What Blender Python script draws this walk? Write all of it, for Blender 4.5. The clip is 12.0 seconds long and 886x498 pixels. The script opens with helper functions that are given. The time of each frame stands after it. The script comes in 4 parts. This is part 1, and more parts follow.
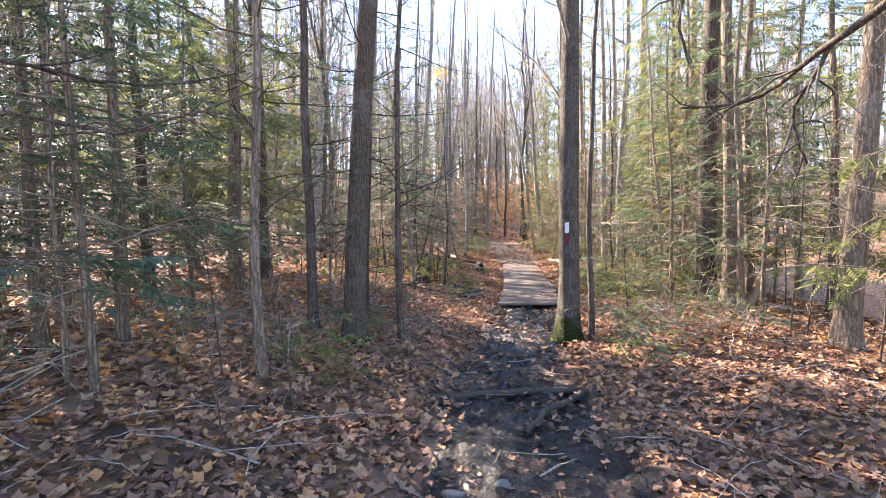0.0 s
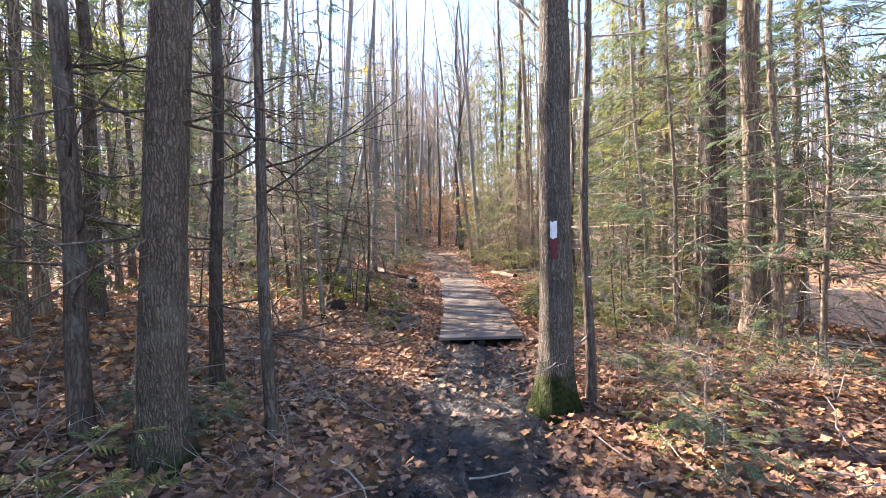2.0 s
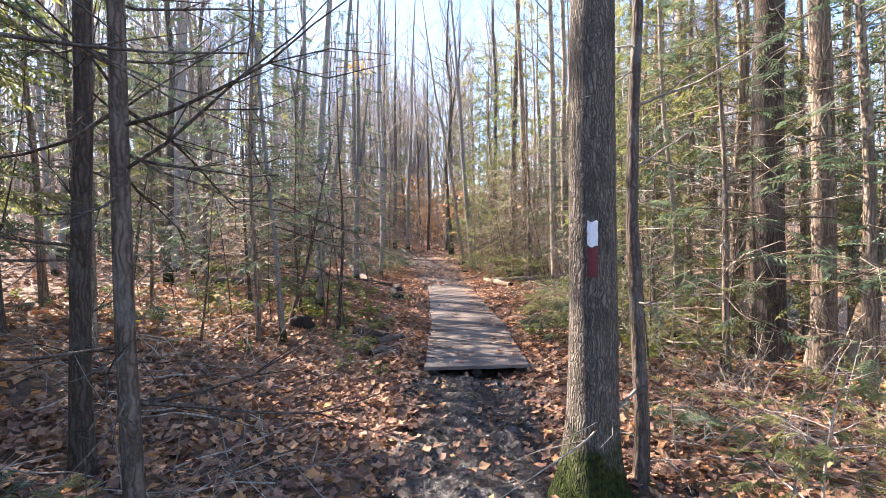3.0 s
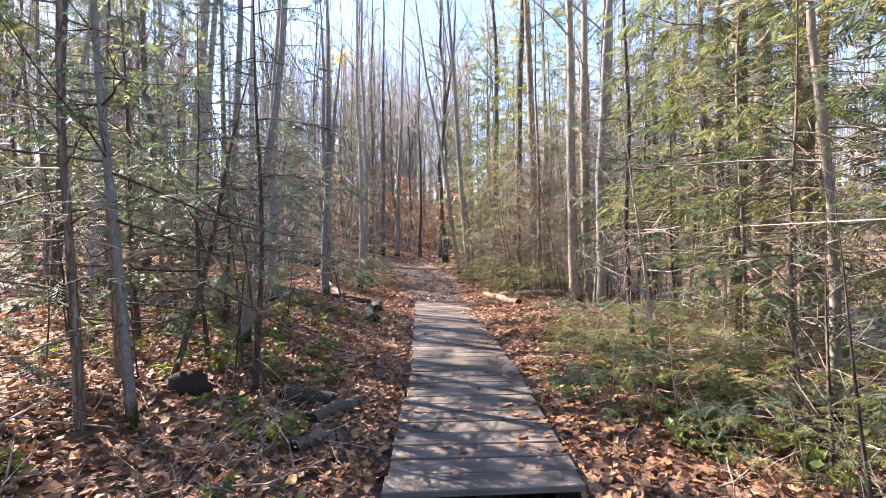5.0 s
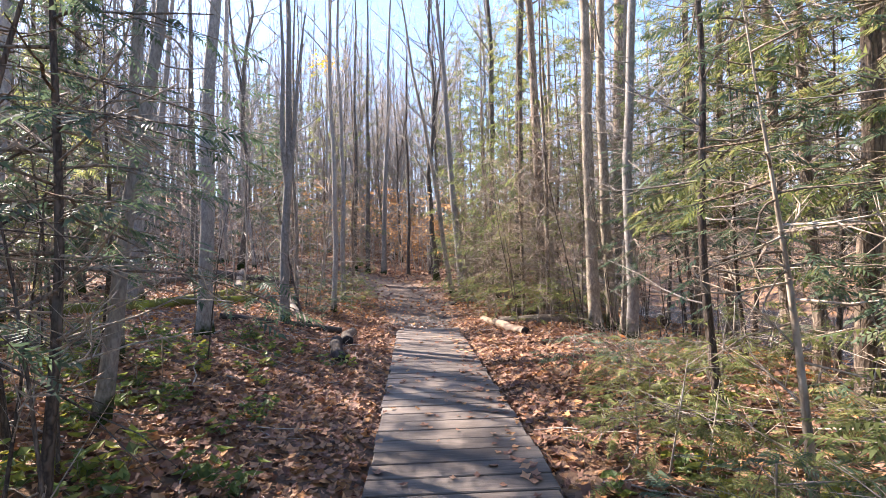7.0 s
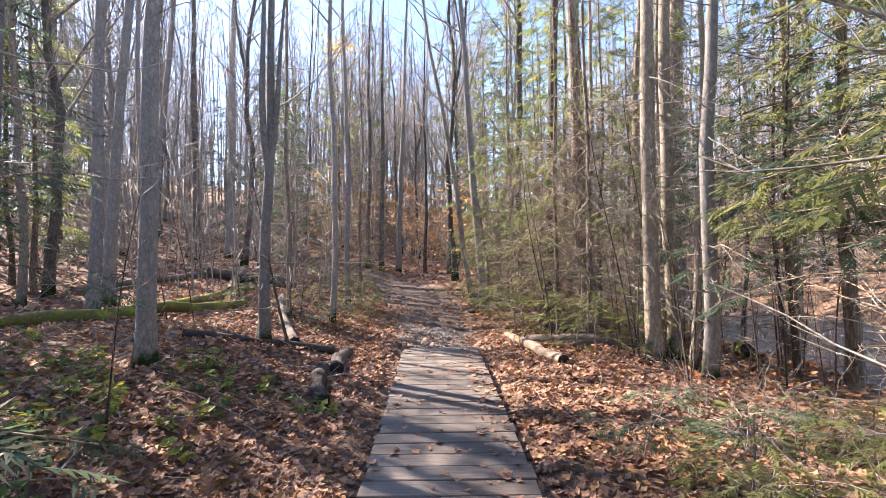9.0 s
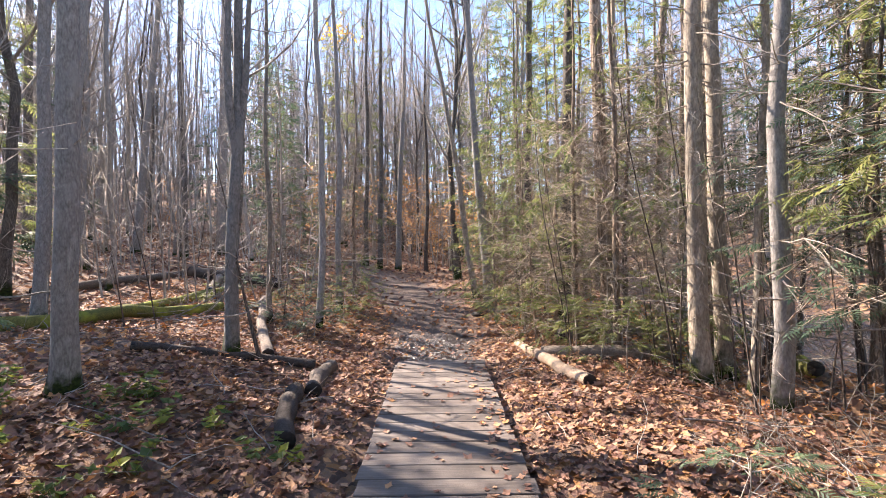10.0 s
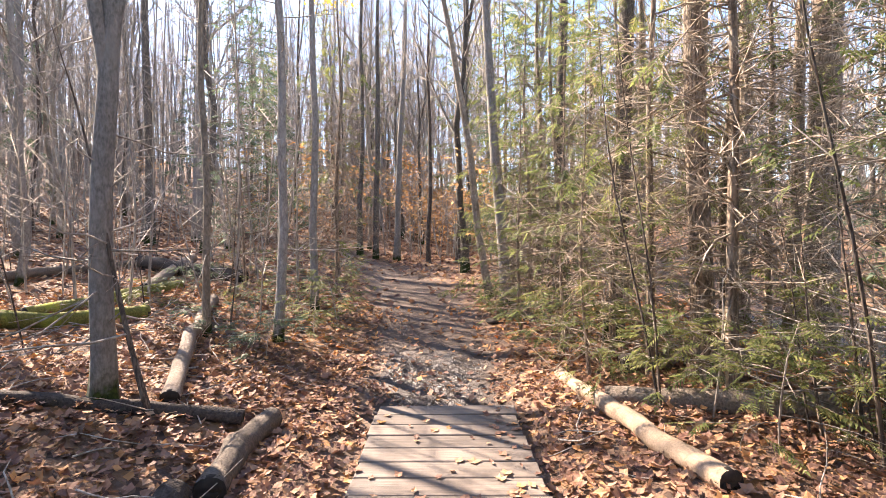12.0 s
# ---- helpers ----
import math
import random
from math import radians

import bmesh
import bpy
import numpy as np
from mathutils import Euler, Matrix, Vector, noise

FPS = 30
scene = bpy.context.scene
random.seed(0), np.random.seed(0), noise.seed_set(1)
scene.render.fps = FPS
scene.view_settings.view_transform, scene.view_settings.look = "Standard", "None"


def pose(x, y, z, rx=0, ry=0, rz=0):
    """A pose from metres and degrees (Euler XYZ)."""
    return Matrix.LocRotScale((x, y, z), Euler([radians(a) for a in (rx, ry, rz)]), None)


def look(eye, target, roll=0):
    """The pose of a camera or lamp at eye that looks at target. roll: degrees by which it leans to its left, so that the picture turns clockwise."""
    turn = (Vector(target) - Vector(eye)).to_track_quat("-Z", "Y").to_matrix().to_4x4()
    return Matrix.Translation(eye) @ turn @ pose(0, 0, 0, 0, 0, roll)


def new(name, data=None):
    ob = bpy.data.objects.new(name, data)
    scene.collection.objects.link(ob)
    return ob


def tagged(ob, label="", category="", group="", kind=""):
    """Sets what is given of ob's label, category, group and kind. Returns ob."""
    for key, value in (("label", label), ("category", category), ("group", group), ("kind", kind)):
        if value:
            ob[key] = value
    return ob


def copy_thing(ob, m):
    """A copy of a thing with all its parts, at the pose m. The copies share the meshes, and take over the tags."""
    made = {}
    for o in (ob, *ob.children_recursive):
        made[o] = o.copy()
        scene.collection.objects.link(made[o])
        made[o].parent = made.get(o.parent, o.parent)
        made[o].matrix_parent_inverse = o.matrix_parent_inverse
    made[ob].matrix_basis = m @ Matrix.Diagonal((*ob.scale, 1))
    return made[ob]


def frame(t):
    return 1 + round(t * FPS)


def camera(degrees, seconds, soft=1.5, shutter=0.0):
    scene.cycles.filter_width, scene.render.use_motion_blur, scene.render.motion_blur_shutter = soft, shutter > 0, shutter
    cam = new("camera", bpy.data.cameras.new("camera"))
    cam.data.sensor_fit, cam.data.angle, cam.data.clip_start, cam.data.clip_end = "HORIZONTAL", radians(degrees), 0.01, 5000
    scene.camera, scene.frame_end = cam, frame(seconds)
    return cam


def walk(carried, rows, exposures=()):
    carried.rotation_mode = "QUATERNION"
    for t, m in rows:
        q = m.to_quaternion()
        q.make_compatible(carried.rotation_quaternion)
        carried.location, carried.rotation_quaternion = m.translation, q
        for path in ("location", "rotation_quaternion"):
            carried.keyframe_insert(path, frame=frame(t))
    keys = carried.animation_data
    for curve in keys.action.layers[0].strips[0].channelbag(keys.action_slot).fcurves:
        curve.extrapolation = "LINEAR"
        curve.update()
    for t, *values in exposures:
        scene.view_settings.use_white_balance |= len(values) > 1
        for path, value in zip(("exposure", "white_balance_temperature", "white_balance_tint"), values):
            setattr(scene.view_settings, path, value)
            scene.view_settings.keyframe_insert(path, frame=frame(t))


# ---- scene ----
cam = camera(82.9, 12.0, soft=0.9)
PATH = [
    (0, (0.121, -1.518, 1.627), (-0.085, 0.468, 1.522), -1.0),
    (0.5, (0.027, -0.798, 1.648), (-0.045, 1.198, 1.538), -1.8),
    (1, (0.067, -0.088, 1.577), (0.033, 1.909, 1.47), -2.3),
    (1.5, (0.06, 0.591, 1.539), (0.081, 2.588, 1.44), -1.4),
    (2, (0.036, 1.239, 1.539), (0.099, 3.237, 1.469), -1.4),
    (2.5, (0.092, 1.953, 1.542), (0.166, 3.951, 1.478), -0.8),
    (3, (0.106, 2.617, 1.54), (0.211, 4.614, 1.483), -1.0),
    (5, (0.375, 5.398, 1.501), (0.497, 7.394, 1.468), -1.0),
    (5.5, (0.424, 6.008, 1.478), (0.551, 8.004, 1.47), -1.3),
    (6, (0.512, 6.579, 1.48), (0.645, 8.574, 1.479), -1.0),
    (6.5, (0.485, 7.095, 1.457), (0.635, 9.089, 1.474), -1.0),
    (7, (0.609, 7.547, 1.453), (0.761, 9.541, 1.485), -1.5),
    (7.5, (0.647, 7.984, 1.483), (0.761, 9.98, 1.517), -1.3),
    (9.5, (0.896, 9.94, 1.638), (0.955, 11.939, 1.636), -1.0),
    (10, (0.916, 10.57, 1.618), (0.968, 12.569, 1.612), -1.0),
    (10.5, (0.89, 11.183, 1.6), (0.942, 13.182, 1.584), -0.9),
    (11, (0.936, 11.818, 1.572), (0.986, 13.817, 1.54), -0.9),
    (11.5, (0.912, 12.486, 1.55), (0.956, 14.485, 1.507), -0.7),
    (12, (0.945, 13.132, 1.558), (0.981, 15.131, 1.51), -0.6),
]
walk(cam, [(t, look(eye, target, roll)) for t, eye, target, roll in PATH], exposures=[(0, 2.85, 6550, 18), (3, 2.6, 6300, 18), (6, 2.5, 6150, 18), (9.5, 2.35, 6200, 18), (12, 2.7, 6750, 18)])

# ---- world and sun ----
SUN_WAY = Vector((-0.78, 0.62, 0.74)).normalized()     # towards the sun
world = bpy.data.worlds.new("sky")
scene.world = world
world.use_nodes = True
wn = world.node_tree
sky = wn.nodes.new("ShaderNodeTexSky")
sky.sky_type, sky.sun_disc = "NISHITA", False
sky.sun_elevation = math.asin(SUN_WAY.z)
sky.sun_rotation = math.atan2(SUN_WAY.x, SUN_WAY.y) % (2 * math.pi)
sky.air_density, sky.dust_density, sky.ozone_density = 1.0, 0.3, 3.0
wn.nodes["Background"].inputs["Strength"].default_value = 0.088
wn.links.new(sky.outputs[0], wn.nodes["Background"].inputs["Color"])
sun_data = bpy.data.lights.new("sun", "SUN")
sun_data.energy, sun_data.angle, sun_data.color = 5.0, radians(0.5), (1.0, 0.87, 0.70)
sun = new("sun", sun_data)
sun.matrix_world = look(SUN_WAY * 60, (0, 0, 0))


# ---- materials ----
def material(name):
    m = bpy.data.materials.new(name)
    m.use_nodes = True
    return m, m.node_tree.nodes, m.node_tree.links, m.node_tree.nodes["Principled BSDF"]


def ramp(nodes, stops):
    r = nodes.new("ShaderNodeValToRGB")
    e = r.color_ramp.elements
    while len(e) < len(stops):
        e.new(0.5)
    for el, (p, c) in zip(e, stops):
        el.position, el.color = p, (*c, 1)
    return r


def noise_tex(nodes, links, scale, detail=4, coord=None, rough=0.55):
    n = nodes.new("ShaderNodeTexNoise")
    n.inputs["Scale"].default_value, n.inputs["Detail"].default_value = scale, detail
    n.inputs["Roughness"].default_value = rough
    if coord is not None:
        links.new(coord, n.inputs["Vector"])
    return n


def mix_col(nodes, links, fac, a, b, mode="MIX"):
    m = nodes.new("ShaderNodeMix")
    m.data_type, m.blend_type = "RGBA", mode
    for sock, val in ((m.inputs[0], fac), (m.inputs[6], a), (m.inputs[7], b)):
        if hasattr(val, "links"):
            links.new(val, sock)
        elif isinstance(val, tuple):
            sock.default_value = (*val, 1)
        else:
            sock.default_value = val
    return m.outputs[2]


def math_node(nodes, links, op, a, b=0.0, c=None, clamp=False):
    m = nodes.new("ShaderNodeMath")
    m.operation, m.use_clamp = op, clamp
    for i, val in enumerate((a, b, c)):
        if val is None:
            continue
        if hasattr(val, "links"):
            links.new(val, m.inputs[i])
        else:
            m.inputs[i].default_value = val
    return m.outputs[0]


def bump(nodes, links, height, bsdf, strength=0.5, dist=0.02):
    b = nodes.new("ShaderNodeBump")
    b.inputs["Strength"].default_value, b.inputs["Distance"].default_value = strength, dist
    links.new(height, b.inputs["Height"])
    links.new(b.outputs[0], bsdf.inputs["Normal"])


def bark(name, dark, light, furrow=26.0, moss=0.0, patch=(0.5, 0.5, 0.45), patch_amount=0.3, depth=0.02, stretch=0.09, ridge=1.6):
    """Bark with furrows along the stem, lichen patches, and moss towards the foot."""
    m, n, l, b = material(name)
    tc = n.new("ShaderNodeTexCoord")
    info = n.new("ShaderNodeObjectInfo")
    mp = n.new("ShaderNodeMapping")
    mp.inputs["Scale"].default_value = (1, 1, stretch)
    l.new(tc.outputs["Object"], mp.inputs["Vector"])
    warp = noise_tex(n, l, 9, 3, tc.outputs["Object"])
    wv = mix_col(n, l, 0.06, mp.outputs[0], warp.outputs["Color"])
    vor = n.new("ShaderNodeTexVoronoi")
    vor.feature = "DISTANCE_TO_EDGE"
    vor.inputs["Scale"].default_value = furrow
    l.new(wv, vor.inputs["Vector"])
    fine = noise_tex(n, l, 70, 5, mp.outputs[0])
    h = math_node(n, l, "MULTIPLY_ADD", vor.outputs["Distance"], ridge, math_node(n, l, "MULTIPLY", fine.outputs[0], 0.55 + (1.6 - ridge) * 0.25))
    r = ramp(n, [(0.15, dark), (0.75, light)])
    l.new(h, r.inputs[0])
    big = noise_tex(n, l, 3.2, 4, tc.outputs["Object"])
    br = ramp(n, [(0.52, (0, 0, 0)), (0.66, (1, 1, 1))])
    l.new(big.outputs[0], br.inputs[0])
    col = mix_col(n, l, math_node(n, l, "MULTIPLY", br.outputs[0], patch_amount), r.outputs[0], patch)
    tone = math_node(n, l, "MULTIPLY_ADD", info.outputs["Random"], 0.5, 0.75)
    hsv = n.new("ShaderNodeHueSaturation")
    l.new(col, hsv.inputs["Color"])
    l.new(tone, hsv.inputs["Value"])
    col = hsv.outputs[0]
    if moss:
        sep = n.new("ShaderNodeSeparateXYZ")
        l.new(tc.outputs["Object"], sep.inputs[0])
        mn = noise_tex(n, l, 7, 5, tc.outputs["Object"])
        edge = math_node(n, l, "MULTIPLY_ADD", mn.outputs[0], 0.7, -0.35)
        lvl = math_node(n, l, "SUBTRACT", math_node(n, l, "ADD", edge, moss), sep.outputs[2])
        fac = math_node(n, l, "MULTIPLY", lvl, 5.0, clamp=True)
        mg = ramp(n, [(0.3, (0.008, 0.011, 0.004)), (0.8, (0.05, 0.07, 0.012))])
        l.new(noise_tex(n, l, 30, 4, tc.outputs["Object"]).outputs[0], mg.inputs[0])
        col = mix_col(n, l, fac, col, mg.outputs[0])
    l.new(col, b.inputs["Base Color"])
    b.inputs["Roughness"].default_value = 0.9
    b.inputs["Specular IOR Level"].default_value = 0.2
    bump(n, l, h, b, 0.9, depth)
    return m


def foliage(name, stops, through_light=0.35, rough=0.55):
    """Thin leaves: diffuse with light coming through, toned leaf by leaf and plant by plant."""
    m, n, l, b = material(name)
    geo, info = n.new("ShaderNodeNewGeometry"), n.new("ShaderNodeObjectInfo")
    r = ramp(n, stops)
    t = math_node(n, l, "MULTIPLY_ADD", info.outputs["Random"], 0.35, math_node(n, l, "MULTIPLY", geo.outputs["Random Per Island"], 0.65))
    l.new(t, r.inputs[0])
    l.new(r.outputs[0], b.inputs["Base Color"])
    b.inputs["Roughness"].default_value = rough
    b.inputs["Specular IOR Level"].default_value = 0.3
    tr = n.new("ShaderNodeBsdfTranslucent")
    l.new(r.outputs[0], tr.inputs[0])
    mx = n.new("ShaderNodeMixShader")
    mx.inputs[0].default_value = through_light
    l.new(b.outputs[0], mx.inputs[1])
    l.new(tr.outputs[0], mx.inputs[2])
    l.new(mx.outputs[0], n["Material Output"].inputs[0])
    return m


def ground_material():
    m, n, l, b = material("forest_floor")
    tc = n.new("ShaderNodeTexCoord")
    mud, dirt = n.new("ShaderNodeAttribute"), n.new("ShaderNodeAttribute")
    mud.attribute_name, dirt.attribute_name = "mud", "dirt"
    vor = n.new("ShaderNodeTexVoronoi")
    vor.inputs["Scale"].default_value = 11
    l.new(tc.outputs["Object"], vor.inputs["Vector"])
    lr = ramp(n, [(0.0, (0.07, 0.04, 0.03)), (0.3, (0.17, 0.095, 0.06)), (0.6, (0.27, 0.16, 0.10)), (0.85, (0.36, 0.19, 0.08)), (1.0, (0.42, 0.19, 0.05))])
    sepc = n.new("ShaderNodeSeparateColor")
    l.new(vor.outputs["Color"], sepc.inputs[0])
    l.new(sepc.outputs[0], lr.inputs[0])
    soil = ramp(n, [(0.3, (0.05, 0.033, 0.022)), (0.7, (0.11, 0.075, 0.05))])
    l.new(noise_tex(n, l, 1.3, 5, tc.outputs["Object"]).outputs[0], soil.inputs[0])
    col = mix_col(n, l, 0.65, soil.outputs[0], lr.outputs[0])
    dcol = ramp(n, [(0.3, (0.055, 0.038, 0.028)), (0.7, (0.15, 0.10, 0.072))])
    dn = noise_tex(n, l, 14, 6, tc.outputs["Object"], 0.7)
    l.new(dn.outputs[0], dcol.inputs[0])
    col = mix_col(n, l, dirt.outputs["Fac"], col, dcol.outputs[0])
    mcol = ramp(n, [(0.35, (0.008, 0.007, 0.008)), (0.65, (0.03, 0.025, 0.024))])
    mn = noise_tex(n, l, 9, 6, tc.outputs["Object"], 0.65)
    l.new(mn.outputs[0], mcol.inputs[0])
    col = mix_col(n, l, mud.outputs["Fac"], col, mcol.outputs[0])
    l.new(col, b.inputs["Base Color"])
    wet = ramp(n, [(0.42, (0.10, 0.10, 0.10)), (0.60, (0.42, 0.42, 0.42))])
    l.new(mn.outputs[0], wet.inputs[0])
    rg = mix_col(n, l, mud.outputs["Fac"], (0.9, 0.9, 0.9), wet.outputs[0])
    l.new(rg, b.inputs["Roughness"])
    hh = math_node(n, l, "MULTIPLY_ADD", vor.outputs["Distance"], -0.5, noise_tex(n, l, 24, 6, tc.outputs["Object"], 0.7).outputs[0])
    rut = noise_tex(n, l, 6.5, 5, tc.outputs["Object"], 0.6)
    ruts = math_node(n, l, "MULTIPLY", math_node(n, l, "MULTIPLY", rut.outputs[0], 4.5), mud.outputs["Fac"])
    bump(n, l, math_node(n, l, "ADD", hh, ruts), b, 0.9, 0.035)
    return m


def wood_material(name, dark, light, grain_axis=(1.2, 24, 24)):
    m, n, l, b = material(name)
    tc, info = n.new("ShaderNodeTexCoord"), n.new("ShaderNodeObjectInfo")
    mp = n.new("ShaderNodeMapping")
    mp.inputs["Scale"].default_value = grain_axis
    l.new(tc.outputs["Object"], mp.inputs["Vector"])
    off = n.new("ShaderNodeVectorMath")
    off.operation = "ADD"
    l.new(mp.outputs[0], off.inputs[0])
    l.new(math_node(n, l, "MULTIPLY", info.outputs["Random"], 57.0), off.inputs[1])
    g = noise_tex(n, l, 3.0, 8, off.outputs[0], 0.65)
    st = noise_tex(n, l, 2.6, 5, off.outputs[0])
    r = ramp(n, [(0.25, dark), (0.75, light)])
    l.new(g.outputs[0], r.inputs[0])
    world_n = noise_tex(n, l, 1.1, 6, None, 0.65)
    geo = n.new("ShaderNodeNewGeometry")
    l.new(geo.outputs["Position"], world_n.inputs["Vector"])
    dr = ramp(n, [(0.40, (0.5, 0.47, 0.46)), (0.65, (1, 1, 1))])
    l.new(world_n.outputs[0], dr.inputs[0])
    col = mix_col(n, l, 1.0, r.outputs[0], dr.outputs[0], "MULTIPLY")
    hsv = n.new("ShaderNodeHueSaturation")
    l.new(col, hsv.inputs["Color"])
    l.new(math_node(n, l, "MULTIPLY_ADD", info.outputs["Random"], 0.4, 0.8), hsv.inputs["Value"])
    l.new(hsv.outputs[0], b.inputs["Base Color"])
    b.inputs["Roughness"].default_value = 0.75
    bump(n, l, g.outputs[0], b, 0.5, 0.006)
    return m


def plain(name, col, rough=0.8, scale=20.0, spread=0.35):
    m, n, l, b = material(name)
    tc = n.new("ShaderNodeTexCoord")
    nz = noise_tex(n, l, scale, 6, tc.outputs["Object"], 0.65)
    r = ramp(n, [(0.3, tuple(c * (1 - spread) for c in col)), (0.7, tuple(min(1, c * (1 + spread)) for c in col))])
    l.new(nz.outputs[0], r.inputs[0])
    l.new(r.outputs[0], b.inputs["Base Color"])
    b.inputs["Roughness"].default_value = rough
    bump(n, l, nz.outputs[0], b, 0.5, 0.01)
    return m


def water_material():
    m, n, l, b = material("stream_water")
    tc = n.new("ShaderNodeTexCoord")
    mp = n.new("ShaderNodeMapping")
    mp.inputs["Scale"].default_value = (1.6, 0.6, 1)
    l.new(tc.outputs["Object"], mp.inputs["Vector"])
    nz = noise_tex(n, l, 4.0, 6, mp.outputs[0], 0.6)
    foam = ramp(n, [(0.64, (0.02, 0.028, 0.03)), (0.74, (0.45, 0.5, 0.55))])
    l.new(nz.outputs[0], foam.inputs[0])
    l.new(foam.outputs[0], b.inputs["Base Color"])
    b.inputs["Roughness"].default_value = 0.12
    bump(n, l, nz.outputs[0], b, 1.0, 0.25)
    return m


BARK_GREY = bark("grey_furrowed_bark", (0.035, 0.03, 0.025), (0.21, 0.18, 0.15), 64, moss=0.42, patch=(0.045, 0.04, 0.036), patch_amount=0.65)
BARK_BROWN = bark("brown_furrowed_bark", (0.035, 0.027, 0.020), (0.20, 0.155, 0.12), 64, moss=0.16, patch=(0.36, 0.34, 0.30), patch_amount=0.25)
BARK_DARK = bark("dark_thin_bark", (0.03, 0.024, 0.02), (0.13, 0.10, 0.08), 40, patch=(0.3, 0.3, 0.27), patch_amount=0.25, depth=0.008)
BARK_MAPLE = bark("smooth_grey_bark", (0.10, 0.09, 0.08), (0.36, 0.33, 0.30), 18, moss=0.3, patch=(0.30, 0.28, 0.255), patch_amount=0.6, depth=0.008, stretch=0.4, ridge=0.55)
BARK_PALE = bark("pale_cream_bark", (0.10, 0.082, 0.062), (0.38, 0.32, 0.25), 22, moss=0.3, patch=(0.15, 0.125, 0.095), patch_amount=0.75, depth=0.01, stretch=0.35, ridge=0.7)
BARK_CEDAR = bark("stringy_cedar_bark", (0.06, 0.045, 0.035), (0.30, 0.23, 0.17), 30, patch=(0.4, 0.37, 0.32), patch_amount=0.25, depth=0.012)
TWIG = bark("grey_twig_bark", (0.15, 0.125, 0.105), (0.38, 0.33, 0.28), 20, depth=0.004)
TWIG_PALE = bark("pale_dead_twig", (0.18, 0.14, 0.105), (0.44, 0.36, 0.28), 20, depth=0.004)
CEDAR = foliage("cedar_foliage", [(0.0, (0.075, 0.105, 0.038)), (0.35, (0.15, 0.18, 0.062)), (0.7, (0.25, 0.265, 0.09)), (0.9, (0.33, 0.30, 0.12)), (1.0, (0.36, 0.26, 0.13))], 0.55)
HEMLOCK = foliage("hemlock_foliage", [(0.0, (0.05, 0.085, 0.055)), (0.5, (0.09, 0.135, 0.08)), (0.85, (0.14, 0.19, 0.10)), (1.0, (0.22, 0.24, 0.12))], 0.45)
LITTER = foliage("fallen_leaves", [(0.0, (0.07, 0.036, 0.03)), (0.25, (0.18, 0.092, 0.065)), (0.5, (0.33, 0.18, 0.115)), (0.68, (0.45, 0.265, 0.15)), (0.80, (0.52, 0.25, 0.085)), (0.95, (0.58, 0.17, 0.02)), (1.0, (0.6, 0.42, 0.07))], 0.12, 0.7)
BEECH = foliage("orange_beech_leaves", [(0.0, (0.42, 0.20, 0.07)), (0.5, (0.52, 0.29, 0.12)), (1.0, (0.58, 0.40, 0.20))], 0.5)
YELLOW = foliage("yellow_maple_leaves", [(0.0, (0.60, 0.34, 0.03)), (1.0, (0.75, 0.5, 0.08))], 0.5)
HERB = foliage("green_herb_leaves", [(0.0, (0.07, 0.11, 0.035)), (0.55, (0.15, 0.20, 0.06)), (0.8, (0.30, 0.32, 0.06)), (1.0, (0.55, 0.45, 0.06))], 0.4)
PLANK = wood_material("weathered_plank", (0.10, 0.082, 0.068), (0.28, 0.23, 0.19))
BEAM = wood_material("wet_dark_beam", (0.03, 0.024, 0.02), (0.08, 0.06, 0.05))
LOG_GREY = bark("weathered_log", (0.05, 0.04, 0.033), (0.26, 0.21, 0.17), 20, patch=(0.12, 0.10, 0.08), patch_amount=0.5, stretch=0.8, ridge=0.35)
LOG_DARK = bark("dark_wet_log", (0.02, 0.016, 0.013), (0.12, 0.095, 0.08), 22, patch=(0.2, 0.17, 0.14), patch_amount=0.3, stretch=0.8, ridge=0.35)
LOG_PALE = bark("pale_stripped_log", (0.17, 0.12, 0.08), (0.42, 0.31, 0.22), 10, patch=(0.2, 0.15, 0.1), patch_amount=0.4, depth=0.006, stretch=0.8, ridge=0.35)
LOG_MOSS = bark("mossy_log", (0.04, 0.04, 0.014), (0.24, 0.23, 0.06), 24, patch=(0.28, 0.29, 0.04), patch_amount=0.95, stretch=0.8, ridge=0.35)
END_DARK = plain("rotten_cut_end", (0.025, 0.018, 0.013), 0.9, 30)
STONE = plain("grey_stone", (0.16, 0.145, 0.13), 0.8, 12)
WHITE_PAINT = plain("white_blaze_paint", (0.72, 0.73, 0.75), 0.6, 45, 0.15)
RED_PAINT = plain("dark_red_blaze_paint", (0.11, 0.008, 0.010), 0.6, 45, 0.4)
MUD = plain("wet_mud", (0.014, 0.012, 0.013), 0.22, 40, 0.5)
GROUND, WATER = ground_material(), water_material()


# ---- shape tools ----
def hash2(ix, iy, seed):
    h = np.sin(ix * 127.1 + iy * 311.7 + seed * 74.7) * 43758.5453
    return h - np.floor(h)


def vnoise(x, y, seed=0):
    ix, iy = np.floor(x), np.floor(y)
    fx, fy = x - ix, y - iy
    fx, fy = fx * fx * (3 - 2 * fx), fy * fy * (3 - 2 * fy)
    a, b = hash2(ix, iy, seed), hash2(ix + 1, iy, seed)
    c, d = hash2(ix, iy + 1, seed), hash2(ix + 1, iy + 1, seed)
    return (a + (b - a) * fx) * (1 - fy) + (c + (d - c) * fx) * fy - 0.5


def step(a, b, v):
    k = np.clip((v - a) / (b - a), 0, 1)
    return k * k * (3 - 2 * k)


